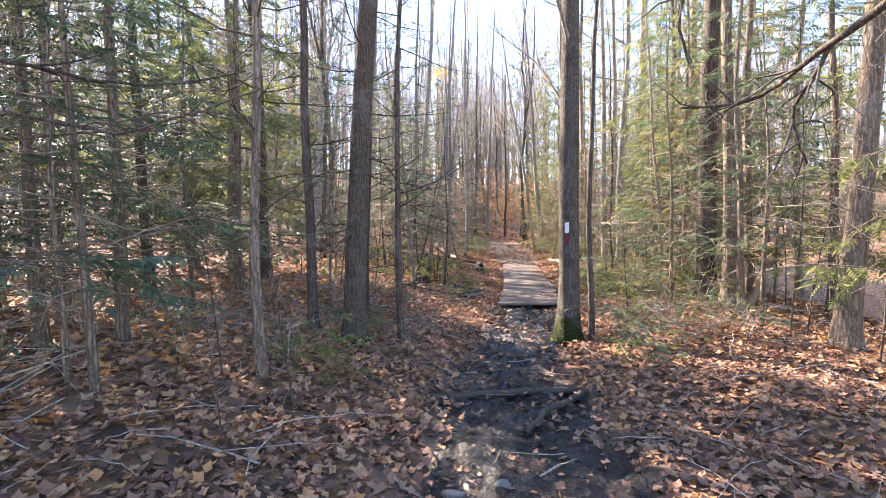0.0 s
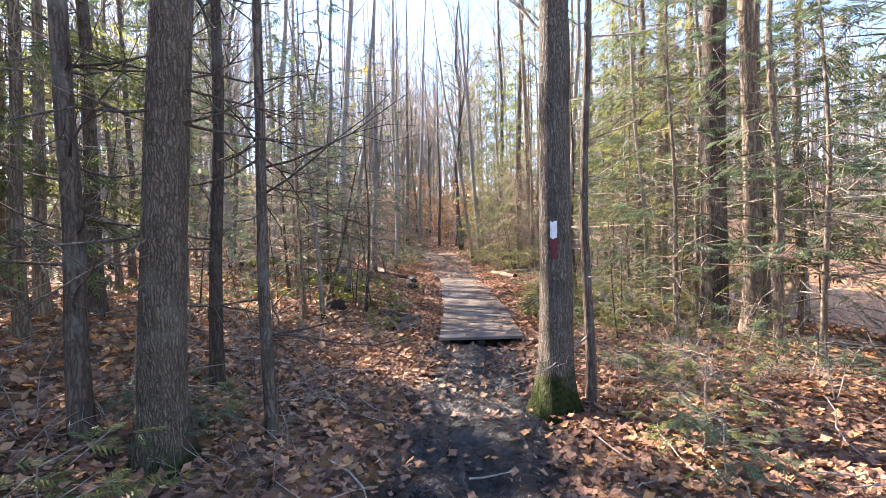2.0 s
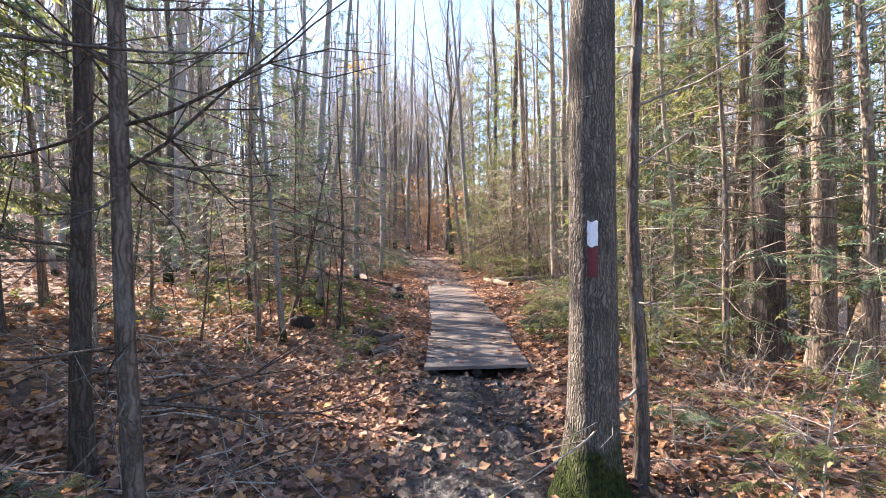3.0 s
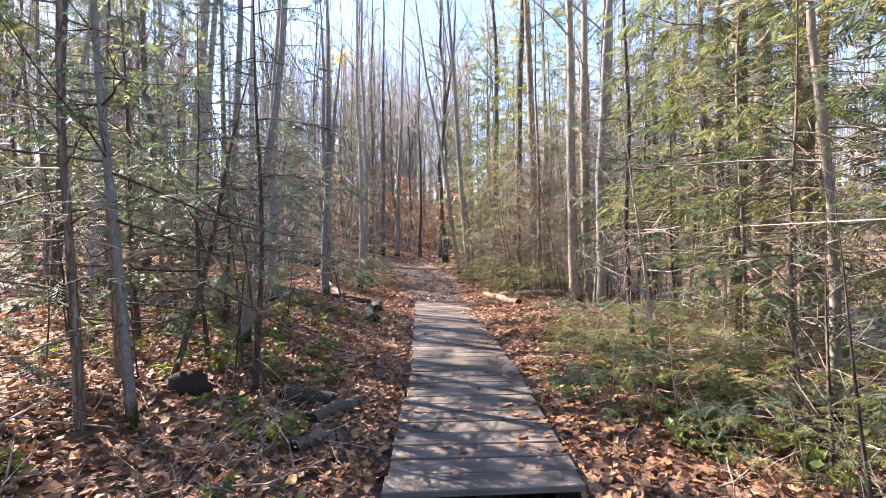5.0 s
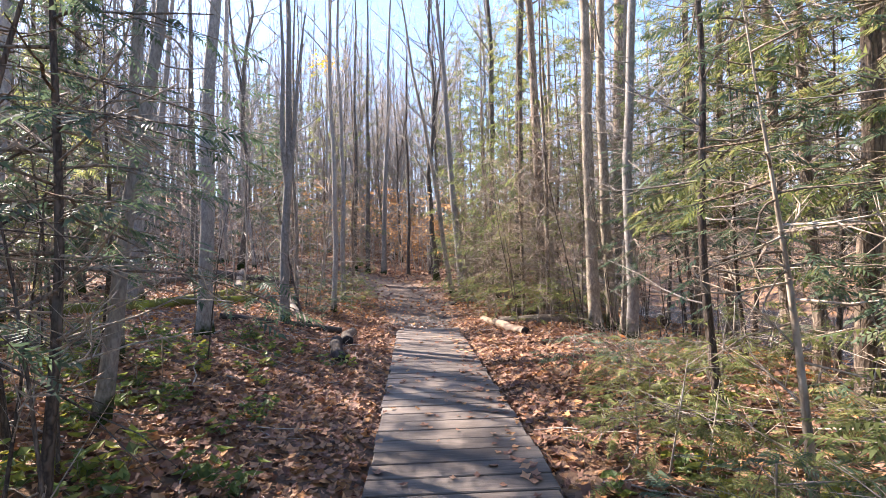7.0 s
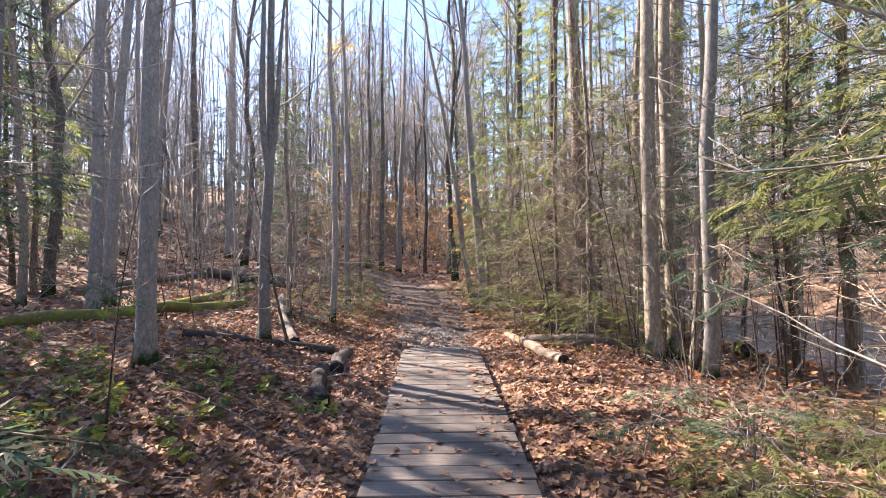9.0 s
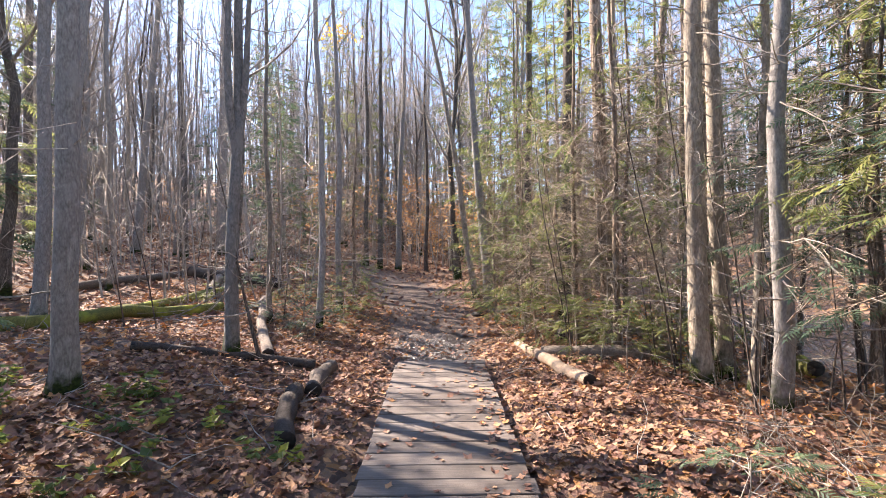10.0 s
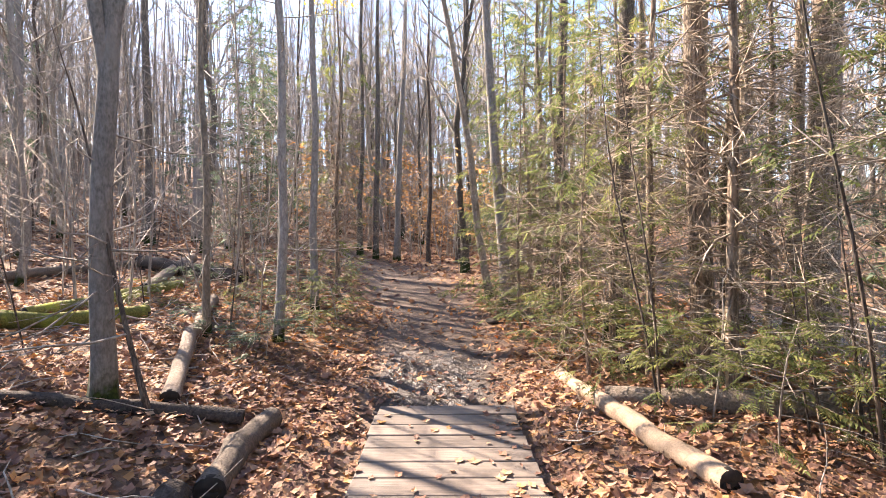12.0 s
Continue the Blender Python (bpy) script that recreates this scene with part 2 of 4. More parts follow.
def path_x(y):
    """The middle of the trail."""
    return np.interp(y, [-10, 0, 4, 8, 11, 18, 22, 25.5, 28, 30, 32, 36, 46], [0.3, 0.35, 0.3, 0.72, 0.92, 1.0, 0.85, 0.3, -0.6, -1.6, -3.0, -7.0, -17.0])


def path_half(y):
    return np.interp(y, [-10, 2, 5, 8, 18, 24, 36], [0.9, 0.75, 0.7, 0.6, 0.75, 1.05, 1.0])


def ground_z(x, y):
    x, y = np.asarray(x, float), np.asarray(y, float)
    z = 0.22 * np.clip(-0.45 - x, 0, 1.8) + 0.05 * np.clip(-2.25 - x, 0, 1e9)
    z = z + 0.058 * np.clip(y - 19, 0, 13) + 0.15 * np.clip(y - 33.5, 0, 45) + 0.10 * np.clip(-10 - x, 0, 40)
    z = z + 0.1 * np.clip(x - 1.8, 0, 1) - 0.95 * step(5.5, 7.0, x) * step(14.0, 11.5, x) + 0.03 * np.clip(x - 14, 0, 40)
    off = np.abs(x - path_x(y)) - path_half(y)
    lumps = 0.10 * vnoise(x * 0.7, y * 0.7, 1) + 0.05 * vnoise(x * 2.1, y * 2.1, 2)
    z = z + lumps * step(0.1, 1.0, off) + 0.03 * vnoise(x * 6, y * 6, 3)
    z = z - 0.05 * step(0.2, -0.2, off) - 0.07 * step(0.3, -0.1, off) * step(7.6, 8.4, y) * step(18.2, 17.6, y)
    return z


def gz(x, y):
    return float(ground_z(np.array([x]), np.array([y]))[0])


class Build:
    """Collects vertices and faces of one mesh."""

    def __init__(self):
        self.v, self.f, self.n = [], [], 0

    def add(self, verts, faces):
        verts, faces = np.asarray(verts, float).reshape(-1, 3), np.asarray(faces, np.int64)
        self.v.append(verts)
        self.f.append(faces + self.n)
        self.n += len(verts)

    def tube(self, pts, radii, sides=5, cap=False, lobes=None):
        pts, radii = np.asarray(pts, float), np.asarray(radii, float)
        k = len(pts)
        tang = np.gradient(pts, axis=0)
        tang /= np.linalg.norm(tang, axis=1)[:, None] + 1e-9
        ref = np.array([1.0, 0, 0]) if abs(tang[0][0]) < 0.8 else np.array([0, 1.0, 0])
        u = np.cross(tang, ref)
        u /= np.linalg.norm(u, axis=1)[:, None] + 1e-9
        w = np.cross(tang, u)
        a = np.arange(sides) * 2 * np.pi / sides
        rad = np.repeat(radii[:, None], sides, 1)
        if lobes is not None:
            rad = rad * lobes(a[None, :], np.arange(k)[:, None])
        ring = pts[:, None] + rad[..., None] * (np.cos(a)[None, :, None] * u[:, None] + np.sin(a)[None, :, None] * w[:, None])
        i, j = np.meshgrid(np.arange(k - 1), np.arange(sides), indexing="ij")
        j2 = (j + 1) % sides
        quads = np.stack([i * sides + j, i * sides + j2, (i + 1) * sides + j2, (i + 1) * sides + j], -1).reshape(-1, 4)
        self.add(ring.reshape(-1, 3), quads)
        if cap:
            for ring_i, flip in ((0, 1), (k - 1, -1)):
                c = np.vstack([ring[ring_i], pts[ring_i][None]])
                t = np.array([(q, (q + 1) % sides, sides) for q in range(sides)])[:, ::flip]
                self.add(c, t)

    def cones(self, base, tip, r0):
        """Many thin pointed twigs at once."""
        base, tip = np.asarray(base, float).reshape(-1, 3), np.asarray(tip, float).reshape(-1, 3)
        if not len(base):
            return
        w = tip - base
        w = w / (np.linalg.norm(w, axis=1)[:, None] + 1e-9)
        ref = np.where(np.abs(w[:, :1]) < 0.8, [[1.0, 0, 0]], [[0, 1.0, 0]])
        u = np.cross(w, ref)
        u /= np.linalg.norm(u, axis=1)[:, None] + 1e-9
        v = np.cross(w, u)
        r = np.broadcast_to(np.asarray(r0, float), (len(base),))[:, None]
        ring = [base + r * (math.cos(a) * u + math.sin(a) * v) for a in (0.0, 2.0944, 4.1888)]
        self.add(np.stack(ring + [tip], 1).reshape(-1, 3), (np.array([(0, 1, 3), (1, 2, 3), (2, 0, 3)])[None] + 4 * np.arange(len(base))[:, None, None]).reshape(-1, 3))

    def scatter(self, tv, tf, pos, x_axis, normal, scale):
        """Copies of a small shape: its x along x_axis, its z near normal."""
        pos, xa, nn = np.asarray(pos, float), np.asarray(x_axis, float), np.asarray(normal, float)
        if not len(pos):
            return
        xa = xa / (np.linalg.norm(xa, axis=1)[:, None] + 1e-9)
        ya = np.cross(nn, xa)
        ya /= np.linalg.norm(ya, axis=1)[:, None] + 1e-9
        za = np.cross(xa, ya)
        sc = np.asarray(scale, float).reshape(-1, 1, 1)
        tv = np.asarray(tv, float)
        out = pos[:, None] + sc * (tv[None, :, 0:1] * xa[:, None] + tv[None, :, 1:2] * ya[:, None] + tv[None, :, 2:3] * za[:, None])
        tf = np.asarray(tf)
        faces = (tf[None] + (np.arange(len(pos)) * len(tv))[:, None, None]).reshape(-1, tf.shape[1])
        self.add(out.reshape(-1, 3), faces)

    def mesh(self, name, mat, smooth=True):
        me = bpy.data.meshes.new(name)
        verts = np.concatenate(self.v).astype(np.float32)
        loops = np.concatenate([f.ravel() for f in self.f]).astype(np.int32)
        sizes = np.concatenate([np.full(len(f), f.shape[1]) for f in self.f])
        starts = np.concatenate([[0], np.cumsum(sizes)[:-1]]).astype(np.int32)
        me.vertices.add(len(verts))
        me.vertices.foreach_set("co", verts.ravel())
        me.loops.add(len(loops))
        me.loops.foreach_set("vertex_index", loops)
        me.polygons.add(len(sizes))
        me.polygons.foreach_set("loop_start", starts)
        me.polygons.foreach_set("use_smooth", np.full(len(sizes), smooth))
        me.update(calc_edges=True)
        me.materials.append(mat)
        return me


def part(name, build, mat, parent, label="", smooth=True):
    if not build.n:
        return None
    ob = new(name, build.mesh(name, mat, smooth))
    ob.parent = parent
    if label:
        tagged(ob, label)
    return ob


def thing(name, x, y, z, label, category, group="", turn=0.0, kind=""):
    ob = new(name)
    ob.empty_display_size = 0.2
    ob.matrix_basis = pose(x, y, z, 0, 0, turn)
    return tagged(ob, label, category, group, kind)


def unit(v):
    v = np.asarray(v, float)
    return v / (math.sqrt(v[0] * v[0] + v[1] * v[1] + v[2] * v[2]) + 1e-9)


def point_on(line, q):
    """The point at the share q of a line."""
    f = q * (len(line) - 1)
    i = min(int(f), len(line) - 2)
    return line[i] + (line[i + 1] - line[i]) * (f - i)


def wander(rng, start, way, length, k, jitter, lift=0.0):
    """A crooked line of k points from start, bending up (lift > 0) or down."""
    pts, w = [np.asarray(start, float)], unit(way)
    for _ in range(k - 1):
        w = unit(w + rng.normal(0, jitter, 3) + np.array([0, 0, lift]))
        pts.append(pts[-1] + w * length / (k - 1))
    return np.array(pts)


# ---- ground ----
def spread(lo, fine_lo, fine_hi, hi, fine, grow=1.12):
    mid = list(np.arange(fine_lo, fine_hi, fine))
    out, d, v = [], fine, fine_hi
    while v < hi:
        out.append(v)
        d *= grow
        v += d
    left, d, v = [], fine, fine_lo
    while v > lo:
        d *= grow
        v -= d
        left.append(v)
    return np.array(left[::-1] + mid + out)


def build_ground():
    xs, ys = spread(-420, -4.0, 6.0, 420, 0.09), spread(-120, -2.5, 24.0, 700, 0.10)
    gx, gy = np.meshgrid(xs, ys)
    z = ground_z(gx, gy)
    off = np.abs(gx - path_x(gy)) - path_half(gy) + 0.32 * vnoise(gx * 1.7, gy * 1.7, 5) + 0.2 * vnoise(gx * 5, gy * 5, 6)
    mud = step(0.12, -0.18, off) * step(9.0, 8.2, gy)
    mud = np.maximum(mud, 0.75 * step(0.0, -0.4, off) * step(17.2, 17.8, gy) * step(20.6, 19.2, gy))
    dirt = step(0.15, -0.25, off) * step(17.2, 18.0, gy)
    prints = vnoise(gx * 3.4, gy * 3.0, 8) + 0.6 * vnoise(gx * 7.5, gy * 7.5, 9)
    z = z + mud * 0.14 * prints
    b = Build()
    nx, ny = len(xs), len(ys)
    i, j = np.meshgrid(np.arange(ny - 1), np.arange(nx - 1), indexing="ij")
    b.add(np.stack([gx, gy, z], -1).reshape(-1, 3), np.stack([i * nx + j, i * nx + j + 1, (i + 1) * nx + j + 1, (i + 1) * nx + j], -1).reshape(-1, 4))
    me = b.mesh("ground", GROUND)
    for name, val in (("mud", mud), ("dirt", dirt)):
        at = me.attributes.new(name, "FLOAT", "POINT")
        at.data.foreach_set("value", val.ravel().astype(np.float32))
    tagged(new("ground", me), "leaf-strewn forest floor with a muddy footpath", "ground", kind="structure")


build_ground()


def build_water():
    b = Build()
    xs, ys = np.arange(5.6, 14.1, 0.5), np.arange(-30, 80.1, 0.5)
    gx, gy = np.meshgrid(xs, ys)
    z = -0.5 + 0.03 * vnoise(gx * 1.2, gy * 0.7, 11)
    nx, ny = len(xs), len(ys)
    i, j = np.meshgrid(np.arange(ny - 1), np.arange(nx - 1), indexing="ij")
    b.add(np.stack([gx, gy, z], -1).reshape(-1, 3), np.stack([i * nx + j, i * nx + j + 1, (i + 1) * nx + j + 1, (i + 1) * nx + j], -1).reshape(-1, 4))
    tagged(new("water", b.mesh("water", WATER)), "shallow rippling stream reflecting the blue sky", "water", kind="structure")


build_water()


# ---- trees ----
def trunk_line(rng, height, lean, wobble, k):
    z = np.linspace(-0.25, height, k)
    ph = rng.uniform(0, 6.28, 4)
    x = lean[0] * z + wobble * (np.sin(z * 0.9 + ph[0]) - np.sin(ph[0])) + wobble * 0.4 * (np.sin(z * 2.3 + ph[1]) - np.sin(ph[1]))
    y = lean[1] * z + wobble * (np.sin(z * 0.8 + ph[2]) - np.sin(ph[2])) + wobble * 0.4 * (np.sin(z * 2.1 + ph[3]) - np.sin(ph[3]))
    return np.stack([x, y, z], -1)


def at_height(pts, rad, z):
    return np.array([np.interp(z, pts[:, 2], pts[:, 0]), np.interp(z, pts[:, 2], pts[:, 1]), z]), float(np.interp(z, pts[:, 2], rad))


def make_trunk(rng, height, dia, lean=(0, 0), wobble=0.03, sides=7, k=16, flare=0.45, power=0.8):
    pts = trunk_line(rng, height, lean, wobble, k)
    if sides > 9:                       # more rings near the foot
        zz = np.concatenate([[-0.25, 0.0, 0.06, 0.14, 0.25, 0.4, 0.6, 0.9, 1.3, 1.8, 2.4], np.linspace(3.0, height, k)])
        pts = np.stack([np.interp(zz, pts[:, 2], pts[:, 0]), np.interp(zz, pts[:, 2], pts[:, 1]), zz], -1)
    z = np.clip(pts[:, 2], 0, None)
    rad = dia / 2 * np.clip(1.02 - z / height, 0.03, 1) ** power * (1 + flare * np.exp(-z / 0.22))
    b = Build()
    ph = rng.uniform(0, 6.28)
    foot = np.exp(-z / 0.25)
    b.tube(pts, rad, sides, lobes=lambda a, i: 1 + 0.16 * foot[i] * np.cos(4 * a + ph) + 0.10 * foot[i] * np.cos(7 * a + 2 * ph) + 0.03 * np.cos(3 * a + i * 0.7))
    return b, pts, rad


def make_boughs(rng, b, pts, rad, height, start, count, reach, detail=2, rise=(0.5, 1.1), sides=4, thick=0.022, fine=1):
    """Bare branches with twigs, from start up to the top."""
    az = rng.uniform(0, 6.28)
    for i in range(count):
        z = start + (height * 0.97 - start) * ((i + rng.uniform(0, 1)) / count)
        p, r = at_height(pts, rad, z)
        az += 2.4 + rng.normal(0, 0.4)
        up = rng.uniform(*rise)
        ln = reach * (1.05 - (z - start) / (height - start)) ** 0.6 * rng.uniform(0.6, 1.2)
        line = wander(rng, p, (math.cos(az), math.sin(az), up), ln, 5, 0.13, 0.08)
        r0 = max(0.004, min(r * 0.5, thick * ln / 2.2))
        limb = b() if callable(b) else b
        limb.tube(line, np.linspace(r0, r0 * 0.2, 5), 3 if r0 < 0.012 else sides)
        along = unit(line[-1] - line[0])
        bases, tips, rr = [], [], []
        for s in range(6 * detail):
            base = point_on(line, rng.uniform(0.15, 0.98))
            w = unit(along + rng.normal(0, 0.5, 3) + np.array([0, 0, 0.3]))
            tip = base + w * ln * rng.uniform(0.2, 0.55)
            bases.append(base)
            tips.append(tip)
            rr.append(r0 * 0.32)
            for _ in range(fine):
                start_ = base + (tip - base) * rng.uniform(0.25, 0.9)
                bases.append(start_)
                tips.append(start_ + unit(w + rng.normal(0, 0.55, 3)) * ln * rng.uniform(0.1, 0.28))
                rr.append(r0 * 0.2)
        limb.cones(bases, tips, rr)


def bare_tree(rng, height, dia, mat, twig, label, lean=(0, 0), wobble=0.05, start=None, count=16, reach=2.2, sides=7, fork=None, flare=0.35, detail=2, low_twigs=0, split=False, thick=0.022, rise=(0.5, 1.1), category="tree", group="", name="bare_tree"):
    t = thing(name, 0, 0, 0, label, category, group)
    b, pts, rad = make_trunk(rng, height, dia, lean, wobble, sides, flare=flare)
    if fork:
        for z, side, ln in fork:
            p, r = at_height(pts, rad, z)
            line = wander(rng, p, (side, rng.uniform(-0.2, 0.2), 1.7), ln, 8, 0.06, 0.12)
            b.tube(line, np.linspace(r * 0.8, r * 0.15, 8), max(5, sides - 2))
    part("trunk", b, mat, t)
    c = Build()
    limbs = []

    def fresh():
        limbs.append(Build())
        return limbs[-1]
    make_boughs(rng, fresh if split else c, pts, rad, height, start if start is not None else height * 0.4, count, reach, detail, rise, thick=thick)
    for i in range(low_twigs):
        if split:
            c = fresh()
        z = rng.uniform(0.6, min(height * 0.5, 4.5))
        p, r = at_height(pts, rad, z)
        az = rng.uniform(0, 6.28)
        ln = rng.uniform(0.35, 1.5)
        line = wander(rng, p, (math.cos(az), math.sin(az), rng.uniform(-0.5, 0.3)), ln, 6, 0.14, 0.07)
        c.tube(line, np.linspace(0.006 + 0.003 * ln, 0.002, 6), 4)
        for q in range(3):
            e = wander(rng, line[rng.integers(1, 4)], line[-1] - line[0] + rng.normal(0, 0.4, 3), ln * 0.4, 3, 0.2)
            c.tube(e, [0.004, 0.003, 0.0015], 3)
    if split:
        for limb in limbs:
            part("branch", limb, twig, t)
    else:
        tagged(part("crown", c, twig, t), kind="stuff")
    return t


# frond: a flat spray with tapering leaflets on both sides of its axis
FV, FF = [], []
for i in range(5):
    x0 = 0.06 + i * 0.17
    ln = 0.36 * (1 - 0.7 * (i / 5.0) ** 1.5)
    for sgn in (1, -1):
        k0 = len(FV)
        FV += [(x0 - 0.06, 0, -0.12 * x0 * x0), (x0 + 0.08, 0.03 * sgn, -0.12 * x0 * x0), (x0 + ln * 0.7, sgn * ln, -0.12 * (x0 + ln) ** 2 - 0.05)]
        FF.append((k0, k0 + 1, k0 + 2) if sgn > 0 else (k0 + 1, k0, k0 + 2))
FV += [(0.78, -0.08, -0.08), (0.78, 0.08, -0.08), (1.08, 0, -0.16)]
FF.append((30, 31, 32))


def frond_limb(rng, wood, pos, ax, nm, sc, start, way, length, r0, per_m, size, droop, bare=0.25, hang=0.5):
    line = wander(rng, start, way, length, 6, 0.10, droop)
    wood.tube(line, np.linspace(r0, r0 * 0.25, 6), 3)
    side = unit(np.cross(line[-1] - line[0], (0, 0, 1)))
    for sub in range(max(2, int(length * 5))):
        q = rng.uniform(bare, 1.0)
        base = point_on(line, q)
        sg = 1 if sub % 2 else -1
        along = unit(line[-1] - line[0])
        w = unit(side * sg * rng.uniform(0.5, 1.0) + along * rng.uniform(0.5, 1.0) + np.array([0, 0, rng.uniform(-0.35, 0.1)]))
        ln = length * (1.1 - q) * rng.uniform(0.35, 0.6) + 0.15
        tip = base + w * ln
        wood.tube(np.array([base, tip]), [r0 * 0.35, r0 * 0.1], 3)
        for f in range(max(2, int(ln * per_m))):
            s = rng.uniform(0.15, 1.0)
            p = base + (tip - base) * s
            sg2 = rng.choice((-1, 1))
            s2 = unit(np.cross(w, (0, 0, 1)))
            pos.append(p)
            ax.append(w * rng.uniform(0.3, 1.0) + s2 * sg2 * rng.uniform(0.2, 0.9) + np.array([0, 0, rng.uniform(-hang, 0.1)]))
            nm.append(np.array([0, 0, 1.0]) + rng.normal(0, 0.35, 3))
            sc.append(size * rng.uniform(0.6, 1.25))
        pos.append(tip)
        ax.append(w)
        nm.append(np.array([0, 0, 1.0]) + rng.normal(0, 0.25, 3))
        sc.append(size * rng.uniform(0.8, 1.2))


def conifer(rng, height, dia, label, mat=None, bark_mat=None, start=1.0, limbs=45, reach=1.5, per_m=7, size=0.22, droop=-0.05, dead=20, dead_reach=0.9, lean=(0, 0), wobble=0.04, sides=7, name="cedar_tree", category="tree", group="", hang=0.5, rise=(-0.1, 0.35)):
    t = thing(name, 0, 0, 0, label, category, group)
    b, pts, rad = make_trunk(rng, height, dia, lean, wobble, sides, flare=0.3, power=1.0)
    part("trunk", b, bark_mat or BARK_CEDAR, t)
    wood, pos, ax, nm, sc = Build(), [], [], [], []
    az = rng.uniform(0, 6.28)
    for i in range(limbs):
        z = start + (height - start) * (i + rng.uniform(0, 1)) / limbs
        p, r = at_height(pts, rad, min(z, height - 0.02))
        az += 2.4 + rng.normal(0, 0.3)
        ln = reach * (1.0 - 0.85 * ((z - start) / (height - start)) ** 1.3) * rng.uniform(0.55, 1.15)
        frond_limb(rng, wood, pos, ax, nm, sc, p, (math.cos(az), math.sin(az), rng.uniform(*rise)), ln, min(0.014, 0.006 + ln * 0.005), per_m, size, droop, hang=hang)
    crown = Build()
    crown.scatter(FV, FF, pos, ax, nm, sc)
    tagged(part("branchwork", wood, BARK_CEDAR, t), kind="stuff")
    tagged(part("crown", crown, mat or CEDAR, t, smooth=False), kind="stuff")
    d = Build()
    for i in range(dead):
        z = rng.uniform(0.25, min(max(start * 1.6, height * 0.45), height * 0.6))
        p, r = at_height(pts, rad, z)
        a = rng.uniform(0, 6.28)
        ln = dead_reach * rng.uniform(0.35, 1.2)
        line = wander(rng, p, (math.cos(a), math.sin(a), rng.uniform(-0.3, 0.5)), ln, 6, 0.16, -0.03)
        d.tube(line[::2] if i % 2 else line[[0, 2, 3, 5]], np.linspace(0.008, 0.003, 3 if i % 2 else 4), 3)
        at = line[rng.integers(1, 5, 7)] + rng.normal(0, 0.004, (7, 3))
        d.cones(at, at + (line[-1] - line[0]) * 0.22 + rng.normal(0, 0.24, (7, 3)) * ln + (0, 0, -0.05 * ln), 0.004)
    tagged(part("dead_wood", d, TWIG_PALE, t, "pale dead twigs"), kind="stuff")
    return t


def put(t, x, y, turn=0.0, scale=1.0, sink=0.0):
    """Stands a finished thing on the ground."""
    t.matrix_basis = pose(x, y, gz(x, y) - sink, 0, 0, turn) @ Matrix.Diagonal((scale, scale, scale, 1))
    return t


def again(t, x, y, turn=0.0, scale=1.0):
    c = copy_thing(t, pose(0, 0, 0))
    return put(c, x, y, turn, scale)


rng = np.random.default_rng(7)

# the marked tree beside the trail, with its painted blaze
BX, BY = 1.12, 5.50
marked = put(bare_tree(rng, 17, 0.285, BARK_GREY, TWIG, "tall grey furrowed-bark tree with a mossy foot and painted blaze", (0.006, 0), 0.012, start=3.1, count=22, reach=2.6, sides=20, flare=0.5, split=True), BX, BY)
for nm_, z0, z1, half, mt, lb in (("white_blaze", 1.46, 1.60, 0.030, WHITE_PAINT, "white painted trail mark"), ("red_blaze", 1.29, 1.455, 0.028, RED_PAINT, "dark red painted trail mark")):
    pb = Build()
    aa = np.linspace(-0.2, 0.2, 7) - 0.30 - math.pi / 2
    rows = np.linspace(z0, z1, 7) - gz(BX, BY)
    vv = []
    for zz in rows:
        for k_, a in enumerate(aa):
            edge = 0.006 * math.sin(zz * 90 + k_ * 1.3)
            rr = 0.1435 + 0.001 * math.sin(k_ * 9 + zz * 200)
            vv.append((rr * math.cos(a) * 1.0 + 0.008 + edge * 0.3, rr * math.sin(a), zz + edge))
    pb.add(vv, [(r_ * 7 + c_, r_ * 7 + c_ + 1, r_ * 7 + c_ + 8, r_ * 7 + c_ + 7) for r_ in range(6) for c_ in range(6)])
    part(nm_, pb, mt, marked, lb)

